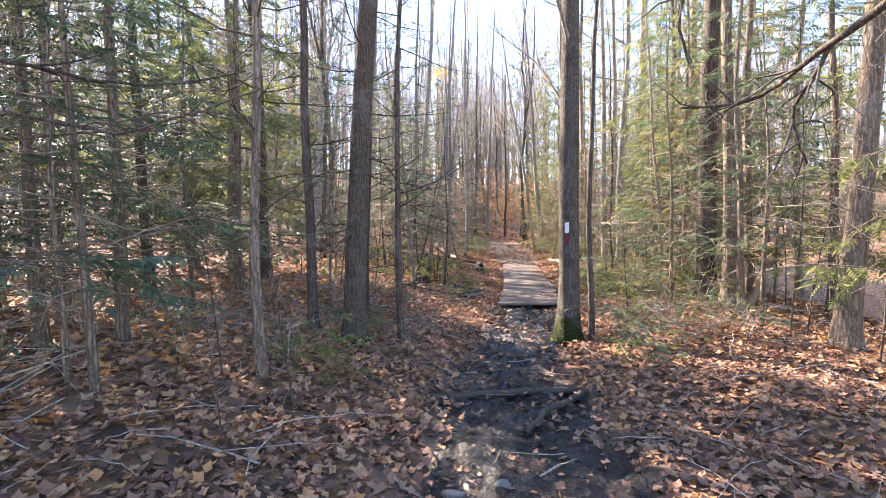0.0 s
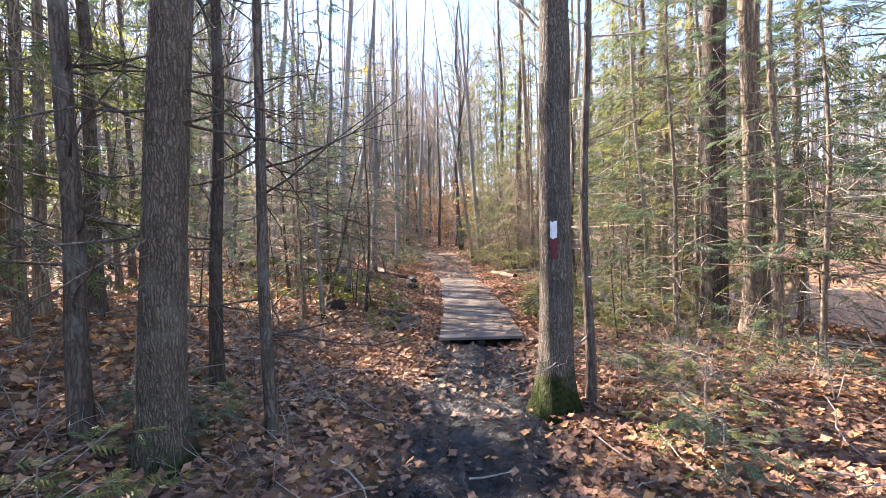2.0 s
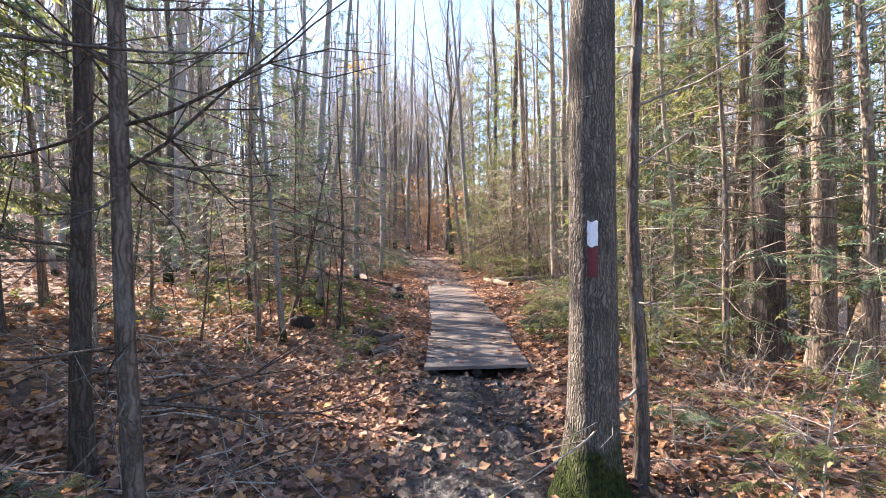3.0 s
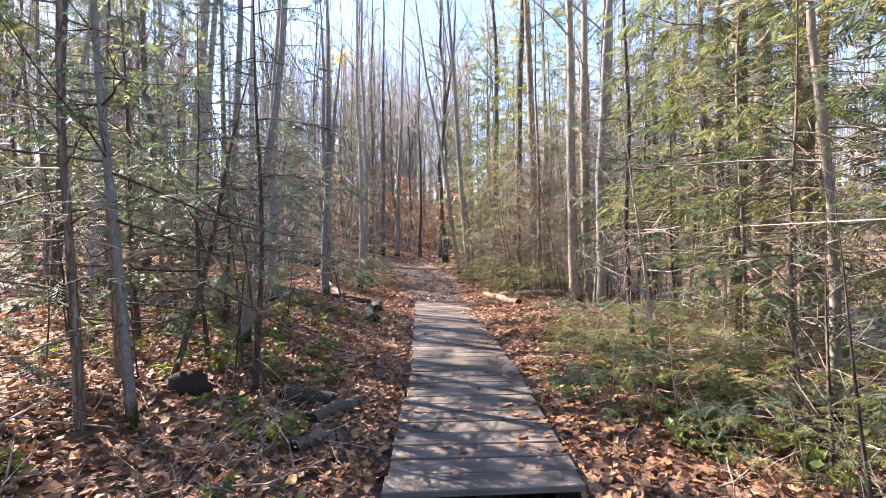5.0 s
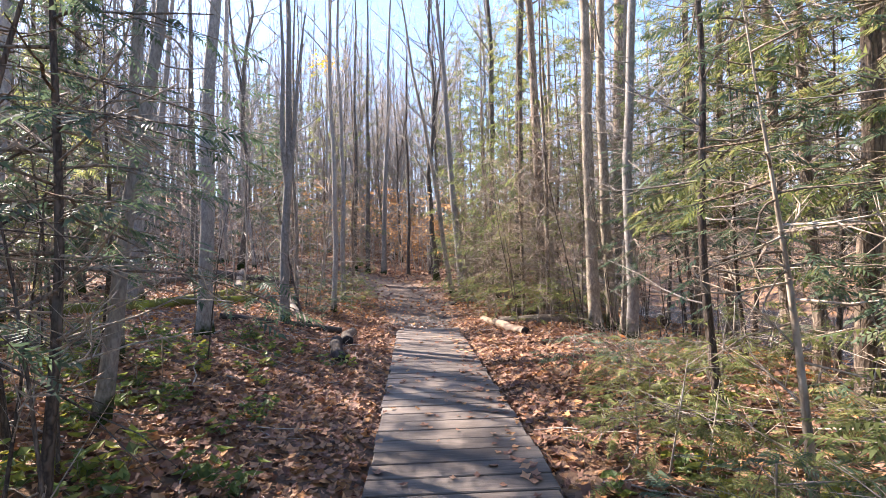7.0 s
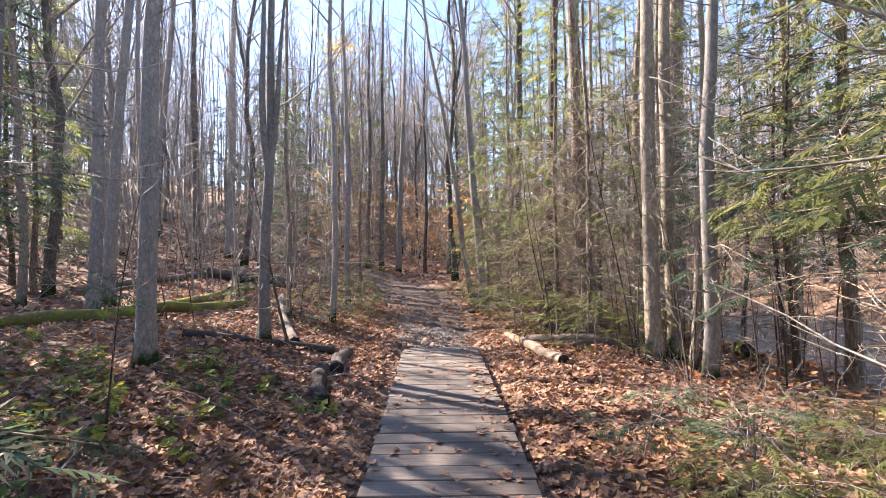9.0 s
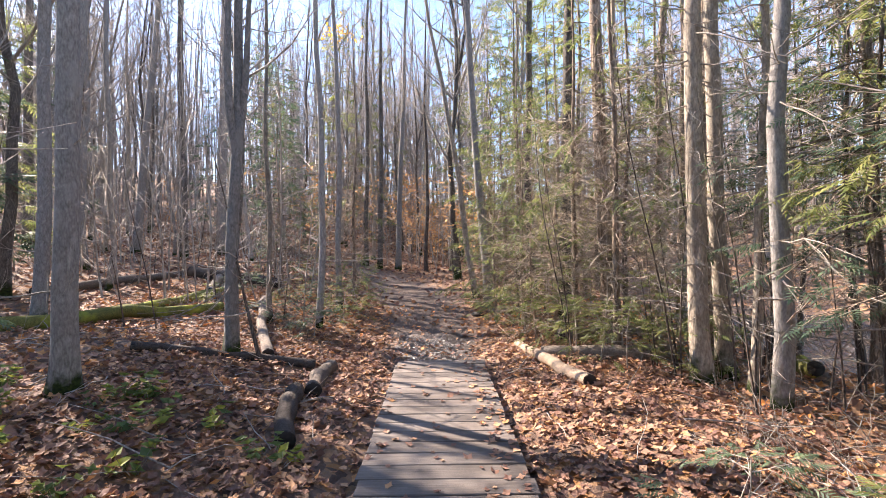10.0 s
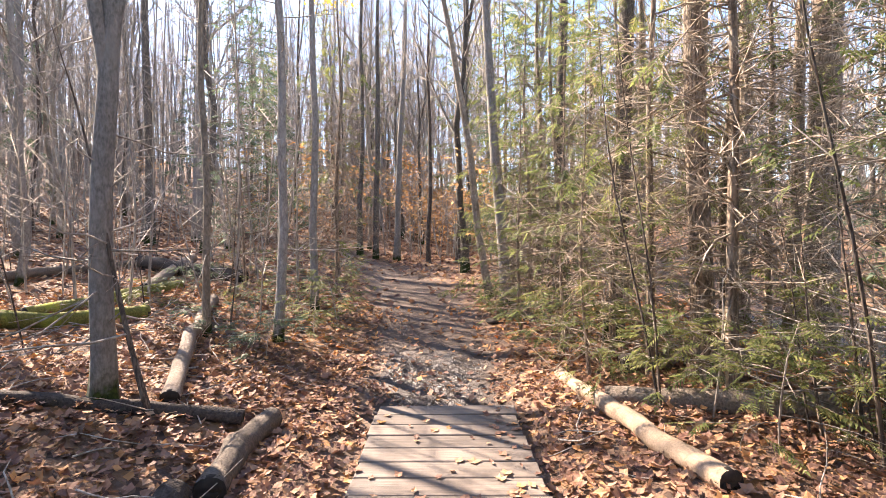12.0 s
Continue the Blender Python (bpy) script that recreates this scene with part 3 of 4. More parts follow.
# single trees that can be told apart along the trail: x, y, diameter, lean, height, bark, label
SINGLE = [
    (-1.53, 4.15, 0.255, (0.068, 0.0), 16, BARK_BROWN, "large brown furrowed-bark tree with a mossy foot", 18, 6.0),
    (-2.05, 4.25, 0.125, (-0.035, 0.0), 11, BARK_DARK, "slender dark tree with thin dead side twigs", 10, 2.0),
    (-1.89, 2.57, 0.095, (0.03, 0.0), 9, BARK_CEDAR, "slim grey tree on the leaf litter", 10, 4.0),
    (-1.08, 4.75, 0.085, (0.02, 0.02), 9, BARK_DARK, "thin dark sapling with crooked bare twigs", 8, 1.6),
    (-1.72, 5.40, 0.105, (0.02, 0.0), 10, BARK_DARK, "thin dark tree with crooked bare twigs", 8, 1.7),
    (1.44, 5.55, 0.085, (0.035, 0.0), 9, BARK_DARK, "slim grey sapling beside the marked tree", 8, 3.6),
    (-5.10, 5.60, 0.16, (-0.02, 0.0), 12, BARK_DARK, "dark slender tree among cedars", 8, 4.5),
    (-4.60, 8.40, 0.20, (-0.03, 0.0), 14, BARK_DARK, "dark leaning tree among cedars", 8, 4.5),
    (-1.59, 9.00, 0.07, (-0.10, 0.0), 6, BARK_MAPLE, "thin leaning bare sapling", 8, 1.5),
    (-1.72, 9.85, 0.06, (0.26, 0.08), 3.0, BARK_DARK, "thin leaning bare sapling", 6, 1.2),
    (-2.30, 15.05, 0.20, (0.06, 0.0), 15, BARK_MAPLE, "grey smooth-barked tree with a mossy foot", 16, 6.5),
    (-4.95, 18.2, 0.20, (0.06, 0.0), 15, BARK_MAPLE, "grey smooth-barked tree on the leaf litter", 14, 6.0),
    (-5.55, 19.6, 0.22, (0.09, 0.0), 16, BARK_MAPLE, "grey leaning smooth-barked tree", 14, 6.0),
    (-1.14, 19.8, 0.135, (0.006, 0.0), 13, BARK_MAPLE, "slender speckled tree at the trail's edge", 14, 5.0),
    (-1.93, 19.5, 0.10, (0.01, 0.0), 10, BARK_PALE, "thin pale tree near mossy logs", 12, 4.0),
    (-1.14, 21.9, 0.14, (0.0, 0.0), 13, BARK_MAPLE, "slender grey tree at the trail's edge", 12, 5.0),
    (-1.27, 17.02, 0.045, (-0.22, 0.0), 3.0, BARK_DARK, "thin dark sapling leaning over a fallen stem", 7, 1.6),
    (-1.60, 11.35, 0.11, (0.12, 0.0), 9, BARK_MAPLE, "slim leaning grey tree among herbs", 10, 4.0),
    (-2.45, 13.1, 0.12, (0.06, 0.0), 11, BARK_MAPLE, "slim grey tree among herbs", 10, 5.0),
    (3.40, 8.80, 0.075, (-0.05, 0.0), 9, BARK_PALE, "thin pale leaning trunk among cedar seedlings", 8, 3.5),
    (-8.5, 30.0, 0.32, (0.0, 0.0), 18, BARK_GREY, "tall grey tree on the far slope", 14, 7.0),
    (-8.3, 33.0, 0.42, (0.03, 0.0), 20, BARK_MAPLE, "tall broad grey tree on the far slope", 14, 8.0),
    (-11.0, 31.2, 0.34, (0.11, 0.0), 19, BARK_MAPLE, "tall leaning grey tree on the slope", 14, 8.0),
    (-13.2, 28.6, 0.36, (0.02, 0.0), 18, BARK_GREY, "tall dark grey tree on the slope", 14, 8.0),
    (-6.6, 16.8, 0.26, (0.07, 0.0), 17, BARK_MAPLE, "grey smooth-barked leaning tree", 14, 6.0),
    (3.83, 15.9, 0.21, (-0.01, 0.0), 15, BARK_PALE, "cream-barked twin trunk with a mossy foot", 14, 5.0),
    (4.24, 16.15, 0.19, (-0.005, 0.0), 15, BARK_PALE, "cream-barked twin trunk with a mossy foot", 14, 5.0),
    (4.08, 15.45, 0.10, (0.05, 0.0), 10, BARK_PALE, "slim pale tree with dead twigs", 12, 3.0),
    (4.02, 14.95, 0.17, (0.04, 0.0), 14, BARK_MAPLE, "grey trunk on the stream bank", 14, 5.0),
    (2.30, 22.5, 0.21, (-0.06, 0.0), 14, BARK_MAPLE, "grey tree leaning over the trail", 12, 5.0),
    (2.10, 23.6, 0.17, (-0.15, 0.0), 12, BARK_PALE, "pale tree leaning over the trail", 12, 5.0),
    (2.55, 22.9, 0.12, (-0.10, 0.0), 11, BARK_PALE, "thin pale tree leaning over the trail", 12, 5.0),
    (-1.10, 30.8, 0.21, (0.02, 0.0), 16, BARK_GREY, "grey tree with a mossy foot at the bend", 12, 6.0),
    (-1.72, 31.2, 0.20, (0.02, 0.0), 16, BARK_GREY, "grey tree with a mossy foot at the bend", 12, 6.0),
    (-0.42, 31.5, 0.24, (0.05, 0.0), 17, BARK_MAPLE, "forked grey tree at the bend", 12, 6.0),
    (0.75, 30.3, 0.16, (0.01, 0.0), 12, BARK_DARK, "thin dark tree at the trail's bend", 10, 5.0),
    (1.82, 30.1, 0.30, (0.0, 0.0), 3.2, BARK_DARK, "dark broken trunk at the trail's bend", 3, 2.6),
    (3.05, 11.35, 0.075, (-0.02, 0.0), 7, BARK_DARK, "thin dark tree under cedar boughs", 10, 2.0),
    (5.0, 11.8, 0.25, (0.015, 0.0), 15, BARK_PALE, "pale brown trunk on the stream bank", 12, 5.0),
    (5.9, 12.3, 0.22, (0.01, 0.0), 14, BARK_CEDAR, "brown cedar trunk on the stream bank", 12, 5.0),
    (3.83, 7.74, 0.34, (0.015, 0.0), 16, BARK_DARK, "large dark mossy trunk among cedars", 14, 5.0),
    (3.98, 7.20, 0.21, (-0.01, 0.0), 14, BARK_CEDAR, "brown cedar trunk among foliage", 14, 5.0),
    (4.75, 8.10, 0.16, (0.0, 0.0), 13, BARK_CEDAR, "brown cedar trunk among foliage", 14, 5.0),
    (4.10, 4.60, 0.25, (0.08, 0.0), 16, BARK_CEDAR, "stout sunlit leaning trunk with broken twigs", 14, 5.0),
    (3.30, 19.7, 0.24, (0.04, 0.0), 16, BARK_GREY, "dark grey trunk behind cedar foliage", 14, 6.0),
    (3.57, 17.95, 0.22, (-0.03, 0.0), 15, BARK_CEDAR, "brown cedar trunk with hanging dead sprays", 14, 5.0),
    (3.22, 21.8, 0.20, (0.0, 0.0), 15, BARK_GREY, "dark grey trunk behind cedar foliage", 14, 6.0),
    (3.96, 18.75, 0.115, (0.0, 0.0), 11, BARK_PALE, "thin pale trunk among cedars", 12, 5.0),
    (5.9, 19.5, 0.40, (0.02, 0.0), 18, BARK_CEDAR, "stout brown trunk on the stream bank", 14, 6.0),
    (5.5, 20.5, 0.20, (0.03, 0.0), 15, BARK_CEDAR, "brown trunk on the stream bank", 14, 6.0),
]
for x, y, dia, lean, ht, bk, lb, cnt, st in SINGLE:
    near = dia > 0.18 and y < 20
    put(bare_tree(rng, ht, dia, bk, BARK_DARK if x < 0 and y < 10 else TWIG, lb, lean, 0.02 if dia > 0.2 else 0.04, start=st, count=cnt, reach=1.0 if dia < 0.13 else 2.2, sides=16 if near else 9, flare=0.45 if near else 0.25, low_twigs=26 if (x < 0 and y < 6) or (x > 3 and 14 < y < 19) else 14 if st < 5.5 and y < 20 else 4, split=y < 24, detail=1 if dia < 0.13 else 2), x, y)

# forked tree beside the logs
put(bare_tree(rng, 9.5, 0.175, BARK_MAPLE, TWIG, "forked grey tree with dark scars and bare twigs", (0.03, 0.0), 0.03, start=3.2, count=14, reach=1.6, sides=14, fork=[(2.5, -0.35, 4.5), (2.7, 0.5, 3.0)], low_twigs=12, split=True), -1.65, 17.08)

# tall maple that still holds a tuft of yellow leaves
ym = put(bare_tree(rng, 14, 0.2, BARK_MAPLE, TWIG, "tall bare maple with one tuft of yellow leaves", (0, 0), 0.05, start=5, count=24, reach=2.2), -3.9, 38.0)
yb = Build()
n_y = 160
yb.scatter([(-0.5, 0, 0.1), (-0.1, 0.3, 0), (0.5, 0, 0.1), (-0.1, -0.3, 0)], [(0, 3, 1), (1, 3, 2)], rng.normal(0, 1, (n_y, 3)) * (0.55, 0.5, 0.3) + (0.1, -0.3, 11.3), rng.normal(0, 1, (n_y, 3)), rng.normal(0, 1, (n_y, 3)) + (0, 0, 1), rng.uniform(0.14, 0.24, n_y))
tagged(part("leaf_tuft", yb, YELLOW, ym, "bright yellow leaves", smooth=False), kind="stuff")


def limb_line(points, r0, r1, b, rng, twigs=8, k=14):
    """A long crooked limb with hanging side twigs."""
    pts = np.array(points, float)
    u = np.linspace(0, len(pts) - 1, k)
    line = np.stack([np.interp(u, np.arange(len(pts)), pts[:, c]) for c in range(3)], -1)
    line[1:-1] = (line[:-2] + 2 * line[1:-1] + line[2:]) / 4 + rng.normal(0, 0.008, (k - 2, 3))
    b.tube(line, np.linspace(r0, r1, k), 6)
    for i in range(twigs):
        p = line[rng.integers(2, k)]
        e = wander(rng, p, unit(line[-1] - line[0]) + rng.normal(0, 0.6, 3), rng.uniform(0.25, 0.7), 6, 0.3, -0.05)
        b.tube(e, np.linspace(r1 * 0.9 + 0.002, 0.0015, 6), 4)


over = put(bare_tree(rng, 11, 0.22, BARK_DARK, TWIG, "dark tree reaching a long crooked limb over the trail", (-0.02, 0), 0.03, start=4.5, count=14, reach=1.8, sides=10, split=True), 4.3, 0.2)
base_o = np.array([4.3, 0.2, gz(4.3, 0.2)])
for pts_, r_ in (([(4.2, 0.2, 3.3), (3.0, 0.3, 2.95), (1.85, 0.8, 2.58), (1.79, 1.2, 2.5), (1.75, 1.5, 2.38), (1.71, 1.9, 2.33), (1.43, 2.2, 2.4)], 0.03), ([(1.8, 1.2, 2.5), (1.77, 1.5, 2.2), (1.92, 1.6, 1.93)], 0.012), ([(4.2, 0.3, 4.6), (2.6, 1.2, 3.9), (1.41, 2.0, 3.3), (1.33, 2.0, 2.87), (1.46, 2.1, 2.64)], 0.022)):
    lb_ = Build()
    limb_line(np.array(pts_) - base_o, r_, 0.007, lb_, rng)
    part("limb", lb_, BARK_DARK, over)

# ---- conifers ----
sweeping = put(bare_tree(rng, 10, 0.16, BARK_DARK, TWIG, "dark tree with long sweeping dead limbs", (0, 0), 0.03, start=4.0, count=12, reach=1.5, sides=10, split=True), -3.5, 0.5)
base_s = np.array([-3.5, 0.5, gz(-3.5, 0.5)])
for pts_, r_ in (([(-3.5, 0.5, 2.3), (-2.8, 0.9, 2.21), (-2.54, 1.1, 2.3), (-2.36, 1.2, 2.22), (-2.09, 1.4, 2.21), (-1.8, 1.6, 2.36), (-1.43, 1.8, 2.56)], 0.018), ([(-3.5, 0.5, 2.7), (-2.78, 0.9, 2.59), (-2.49, 1.2, 2.56), (-2.23, 1.4, 2.51), (-1.87, 1.6, 2.56), (-1.55, 1.8, 2.68)], 0.014)):
    lb_ = Build()
    limb_line(np.array(pts_) - base_s, r_, 0.006, lb_, rng)
    part("limb", lb_, BARK_DARK, sweeping)
BIG = [conifer(rng, h, d, lb, start=st, limbs=lm, reach=rc, dead=dd, mat=mt, name=nm, droop=dr, size=sz, hang=1.2 if mt is CEDAR else 0.4) for h, d, lb, st, lm, rc, dd, mt, nm, dr, sz in (
    (9.0, 0.14, "tall cedar with drooping green sprays and dead lower twigs", 0.7, 54, 1.6, 56, CEDAR, "cedar_tree", -0.10, 0.21),
    (11.0, 0.17, "tall cedar with thin green sprays and dead lower twigs", 2.0, 54, 1.7, 70, CEDAR, "cedar_tree", -0.10, 0.22),
    (8.0, 0.12, "hemlock with flat dark green boughs", 0.7, 46, 1.6, 20, HEMLOCK, "hemlock_tree", -0.03, 0.22),
    (5.0, 0.06, "young hemlock with flat green boughs", 0.5, 42, 0.9, 10, HEMLOCK, "hemlock_tree", -0.02, 0.17),
    (4.2, 0.05, "young cedar with yellow-green sprays", 0.3, 42, 0.95, 26, CEDAR, "cedar_tree", -0.05, 0.15),
    (7.5, 0.09, "thin cedar with sparse sprays and many pale dead twigs", 0.9, 24, 1.2, 110, CEDAR, "cedar_tree", -0.12, 0.17))]
YOUNG = conifer(rng, 4.6, 0.055, "young hemlock with bare lower stem and flat boughs", start=1.15, limbs=38, reach=1.2, dead=26, dead_reach=0.9, mat=HEMLOCK, bark_mat=BARK_DARK, name="hemlock_tree", droop=-0.03, size=0.15, per_m=11)
put(YOUNG, -1.05, 9.95, 40)
for x, y, sc_ in ((-2.7, 11.2, 1.1), (-2.2, 12.4, 0.95), (-1.75, 10.7, 0.85), (5.0, 14.9, 1.3), (5.6, 15.9, 1.4), (5.7, 17.0, 1.3), (5.2, 13.9, 1.2), (4.6, 13.2, 1.05), (5.0, 12.4, 1.1)):
    again(YOUNG, x, y, rng.uniform(0, 360), sc_)
put(conifer(rng, 2.9, 0.05, "young hemlock with a pale leaning stem", start=1.2, limbs=24, reach=0.8, dead=14, dead_reach=0.7, mat=HEMLOCK, bark_mat=TWIG_PALE, name="hemlock_tree", droop=-0.03, size=0.13, per_m=9, lean=(-0.10, 0.0)), 2.6, 9.9)
FAR = [conifer(rng, h, d, lb, start=st, limbs=lm, reach=rc, dead=16, mat=mt, name=nm, droop=-0.05, size=0.42, per_m=3, sides=6) for h, d, lb, st, lm, rc, mt, nm in (
    (11.0, 0.17, "tall cedar deep in the woods", 1.5, 44, 1.7, CEDAR, "cedar_tree"),
    (9.0, 0.14, "green hemlock deep in the woods", 0.8, 44, 1.8, HEMLOCK, "hemlock_tree"))]
FIRST = [(4.4, 10.3), (5.2, 13.3), (-3.6, 3.1), (3.7, 10.2), (2.55, 19.2), (3.1, 18.1)]
for t, (x, y) in zip(BIG, FIRST):
    put(t, x, y, rng.uniform(0, 360))
CONIFERS = [
    (5, 3.3, 20.9), (1, 4.6, 9.4), (1, 5.3, 11.2), (0, 5.2, 6.6), (1, 5.4, 14.6), (1, 4.6, 22.5),
    (0, 5.0, 8.7), (4, 3.2, 8.9), (3, 3.1, 7.3), (5, 3.4, 17.2), (4, 2.2, 20.4), (4, 2.55, 18.3), (5, 3.0, 18.9), (5, 3.6, 20.2), (5, 2.7, 22.2), (2, 3.9, 6.6), (2, 4.3, 9.1), (5, 3.9, 18.2), (5, 2.8, 20.6), (5, 4.5, 16.9), (1, 5.5, 15.6), (4, 2.5, 21.4), (1, 5.1, 12.7), (1, 5.2, 19.0), (0, 4.8, 4.0),
    (0, 6.0, 3.2), (1, 3.4, 25.0), (0, 2.9, 27.0), (1, 4.4, 11.4), (3, 3.9, 6.0), (4, 2.6, 24.4), (5, 4.5, 18.4), (3, 4.9, 7.6),
    (2, -5.6, 3.0), (2, -6.6, 4.6), (2, -4.3, 2.9), (2, -5.2, 5.2), (2, -3.4, 0.9), (2, -4.6, 1.6), (3, -2.75, 1.75), (2, -5.0, 3.9), (0, -4.2, 6.6), (3, -3.1, 1.9), (2, -6.2, 6.4), (3, -2.9, 7.4), (3, -3.5, 9.6), (2, -5.6, 10.6), (4, -3.9, 2.5), (3, -4.0, 4.9),
    (3, -2.2, 9.9), (3, -1.85, 8.85), (4, -2.7, 11.6), (5, -1.0, 23.2), (3, -2.6, 22.6),
]
DEEP = [
    # this row: conifers added to shade the boardwalk and the ground left of it
    (0, -8.8, 18.6), (1, -8.7, 20.4), (0, -8.2, 21.2),
    # (-6.9, 9.6), (-8.2, 11.4) and (-5.2, 8.2) added to shade the muddy path
    (0, 5.0, 27.5), (0, 5.4, 24.0), (1, 4.4, 30.0), (0, -6.8, 2.6), (0, -8.0, 5.2), (1, -8.4, 9.2), (0, -6.9, 9.6), (0, -8.2, 11.4), (0, -5.2, 8.2), (1, -6.4, 8.0), (0, 6.3, 9.4), (0, 6.6, 5.4),
    # (-10.4, 20.2) and (-13.0, 19.4) added to shade the left ground
    (1, -5.6, 33.0), (0, -10.4, 20.2), (0, -13.0, 19.4), (1, -7.2, 36.0), (0, -4.4, 40.0), (0, -2.0, 46.0), (1, -10.5, 38.0), (0, -19.0, 22.0), (1, -16.0, 33.0), (0, -9.0, 44.0),
    (0, 2.2, 40.0), (0, 4.0, 36.0), (0, 5.2, 33.0), (0, 14.5, 14.0), (1, 14.8, 9.0), (0, 15.5, 19.0), (1, 16.0, 24.0), (0, 15.0, 4.5), (0, 17.5, 12.0), (0, 18.5, 17.0), (0, 13.8, 29.0), (1, 14.4, 34.0),
    (1, 14.2, 11.5), (0, 14.3, 17.0), (1, 14.6, 21.5), (0, 19.5, 21.0), (0, 20.0, 9.0), (1, 18.0, 28.0), (0, 14.2, 6.8), (1, 16.5, 15.6), (0, 16.2, 7.6), (0, 17.0, 33.0), (1, 21.0, 25.0), (0, 21.0, 14.0),
]
for k, x, y in CONIFERS:
    again(BIG[k], x, y, rng.uniform(0, 360), rng.uniform(0.85, 1.2))
for i, (k, x, y) in enumerate(DEEP):
    x = x + 5.5 if x > 13 else x     # the far bank stands back from the stream
    if i in (0, 1):
        put(FAR[k], x, y, rng.uniform(0, 360))
    else:
        again(FAR[k], x, y, rng.uniform(0, 360), rng.uniform(0.85, 1.25))

# ---- bare woods all round ----
PROTO = []
for i in range(9):
    h, d = rng.uniform(13, 19), rng.uniform(0.12, 0.24)
    bk = (BARK_MAPLE, BARK_MAPLE, BARK_GREY, BARK_PALE, BARK_DARK)[i % 5]
    PROTO.append(bare_tree(rng, h, d, bk, TWIG, ("tall bare grey tree", "slender bare grey tree", "bare furrowed grey tree", "slender bare pale tree", "slender bare dark tree")[i % 5] + " in the leafless woods", (rng.normal(0, 0.045), rng.normal(0, 0.03)), rng.uniform(0.05, 0.15), start=h * rng.uniform(0.2, 0.36), count=32, reach=3.1, sides=7, detail=2, thick=0.029, rise=(0.7, 1.8), fork=[(h * 0.4, rng.choice((-0.5, 0.5)), h * 0.45)] if i % 3 else None, group="bare woods"))
taken = [(x, y) for x, y, *_ in SINGLE] + [(x, y) for _, x, y in CONIFERS + DEEP] + [(-1.65, 17.08), (BX, BY)]


def free(x, y, gap):
    if 5.6 < x < 13.5 or abs(x - path_x(y)) < 1.9 + max(0, y - 20) * 0.02 or (-4.7 < x < 4.8 and y < 23):
        return False
    along, across = 0.62 * (y - 18.5) - 0.78 * (x - 3), 0.62 * (x - 3) + 0.78 * (y - 18.5)
    if 3 < along < 18 and abs(across) < 1.9:      # a gap in the woods lets the sun onto the cedars
        return False
    return all((x - a) ** 2 + (y - b) ** 2 > gap * gap for a, b in taken)


placed = 0
while placed < 178:
    y = rng.uniform(8, 62)
    x = rng.uniform(-30, 24) if y > 22 else rng.uniform(-26, -3)
    if rng.uniform() < 0.6:
        x = rng.uniform(-0.62, 0.42) * y
    if not free(x, y, 0.9) or (-16 < x < 0 and y < 31 and rng.uniform() < 0.45):
        continue
    taken.append((x, y))
    t = PROTO[placed] if placed < len(PROTO) else None
    if t is not None:
        put(t, x, y, rng.uniform(0, 360))
    else:
        again(PROTO[rng.integers(len(PROTO))], x, y, rng.uniform(0, 360), rng.uniform(0.7, 1.15))
    placed += 1


def far_woods():
    """Countless thin stems beyond the near trees, as one mass."""
    b, tw = Build(), Build()
    for i in range(1450):
        a = rng.uniform(-1.0, 0.8)
        d = 42 + 75 * rng.uniform(0, 1) ** 1.3
        x, y = d * math.sin(a), 5 + d * math.cos(a)
        if 5.6 < x < 13.5:
            continue
        h, r = rng.uniform(11, 22), rng.uniform(0.05, 0.12)
        z0 = gz(x, y)
        line = wander(rng, (x, y, z0 - 0.2), (rng.normal(0, 0.06), 0, 1), h, 5, 0.035)
        b.tube(line, np.linspace(r, r * 0.15, 5), 3)
        n_t = 60
        q, az = rng.uniform(0.12, 0.98, n_t), rng.uniform(0, 6.28, n_t)
        p = np.stack([np.interp(q * 4, np.arange(5), line[:, c]) for c in range(3)], -1)
        way = np.stack([np.cos(az), np.sin(az), rng.uniform(0.4, 1.8, n_t)], -1)
        way /= np.linalg.norm(way, axis=1)[:, None]
        tw.cones(p, p + way * (rng.uniform(0.6, 3.2, n_t) * (1.1 - q * 0.6))[:, None], 0.02)
    w = tagged(new("far_woods"), "leafless grey woods on the far slopes", "woods", kind="stuff")
    tagged(part("stems", b, BARK_MAPLE, w), kind="stuff")
    tagged(part("twigs", tw, TWIG, w), kind="stuff")
    b, tw = Build(), Build()
    made = 0
    while made < 1150:
        y = rng.uniform(20, 60)
        x = rng.uniform(-32, 22)
        if 5.6 < x < 13.5 or abs(x - path_x(y)) < 2.2:
            continue
        made += 1
        h, r = rng.uniform(2.0, 7.5), rng.uniform(0.012, 0.03)
        line = wander(rng, (x, y, gz(x, y) - 0.1), (rng.normal(0, 0.1), 0, 1), h, 5, 0.05)
        b.tube(line, np.linspace(r, r * 0.3, 5), 3)
        n_t = 16
        q, az = rng.uniform(0.1, 0.98, n_t), rng.uniform(0, 6.28, n_t)
        p = np.stack([np.interp(q * 4, np.arange(5), line[:, c]) for c in range(3)], -1)
        way = np.stack([np.cos(az), np.sin(az), rng.uniform(0.1, 1.2, n_t)], -1)
        way /= np.linalg.norm(way, axis=1)[:, None]
        e = p + way * rng.uniform(0.3, 1.2, n_t)[:, None]
        tw.cones(p, e, 0.009)
        p2 = p + (e - p) * rng.uniform(0.3, 0.8, (n_t, 1))
        tw.cones(p2, p2 + (e - p) * 0.35 + rng.normal(0, 0.14, (n_t, 3)), 0.006)
    w = tagged(new("thicket"), "thicket of thin bare saplings between the trees", "thicket", kind="stuff")
    tagged(part("stems", b, TWIG, w), kind="stuff")
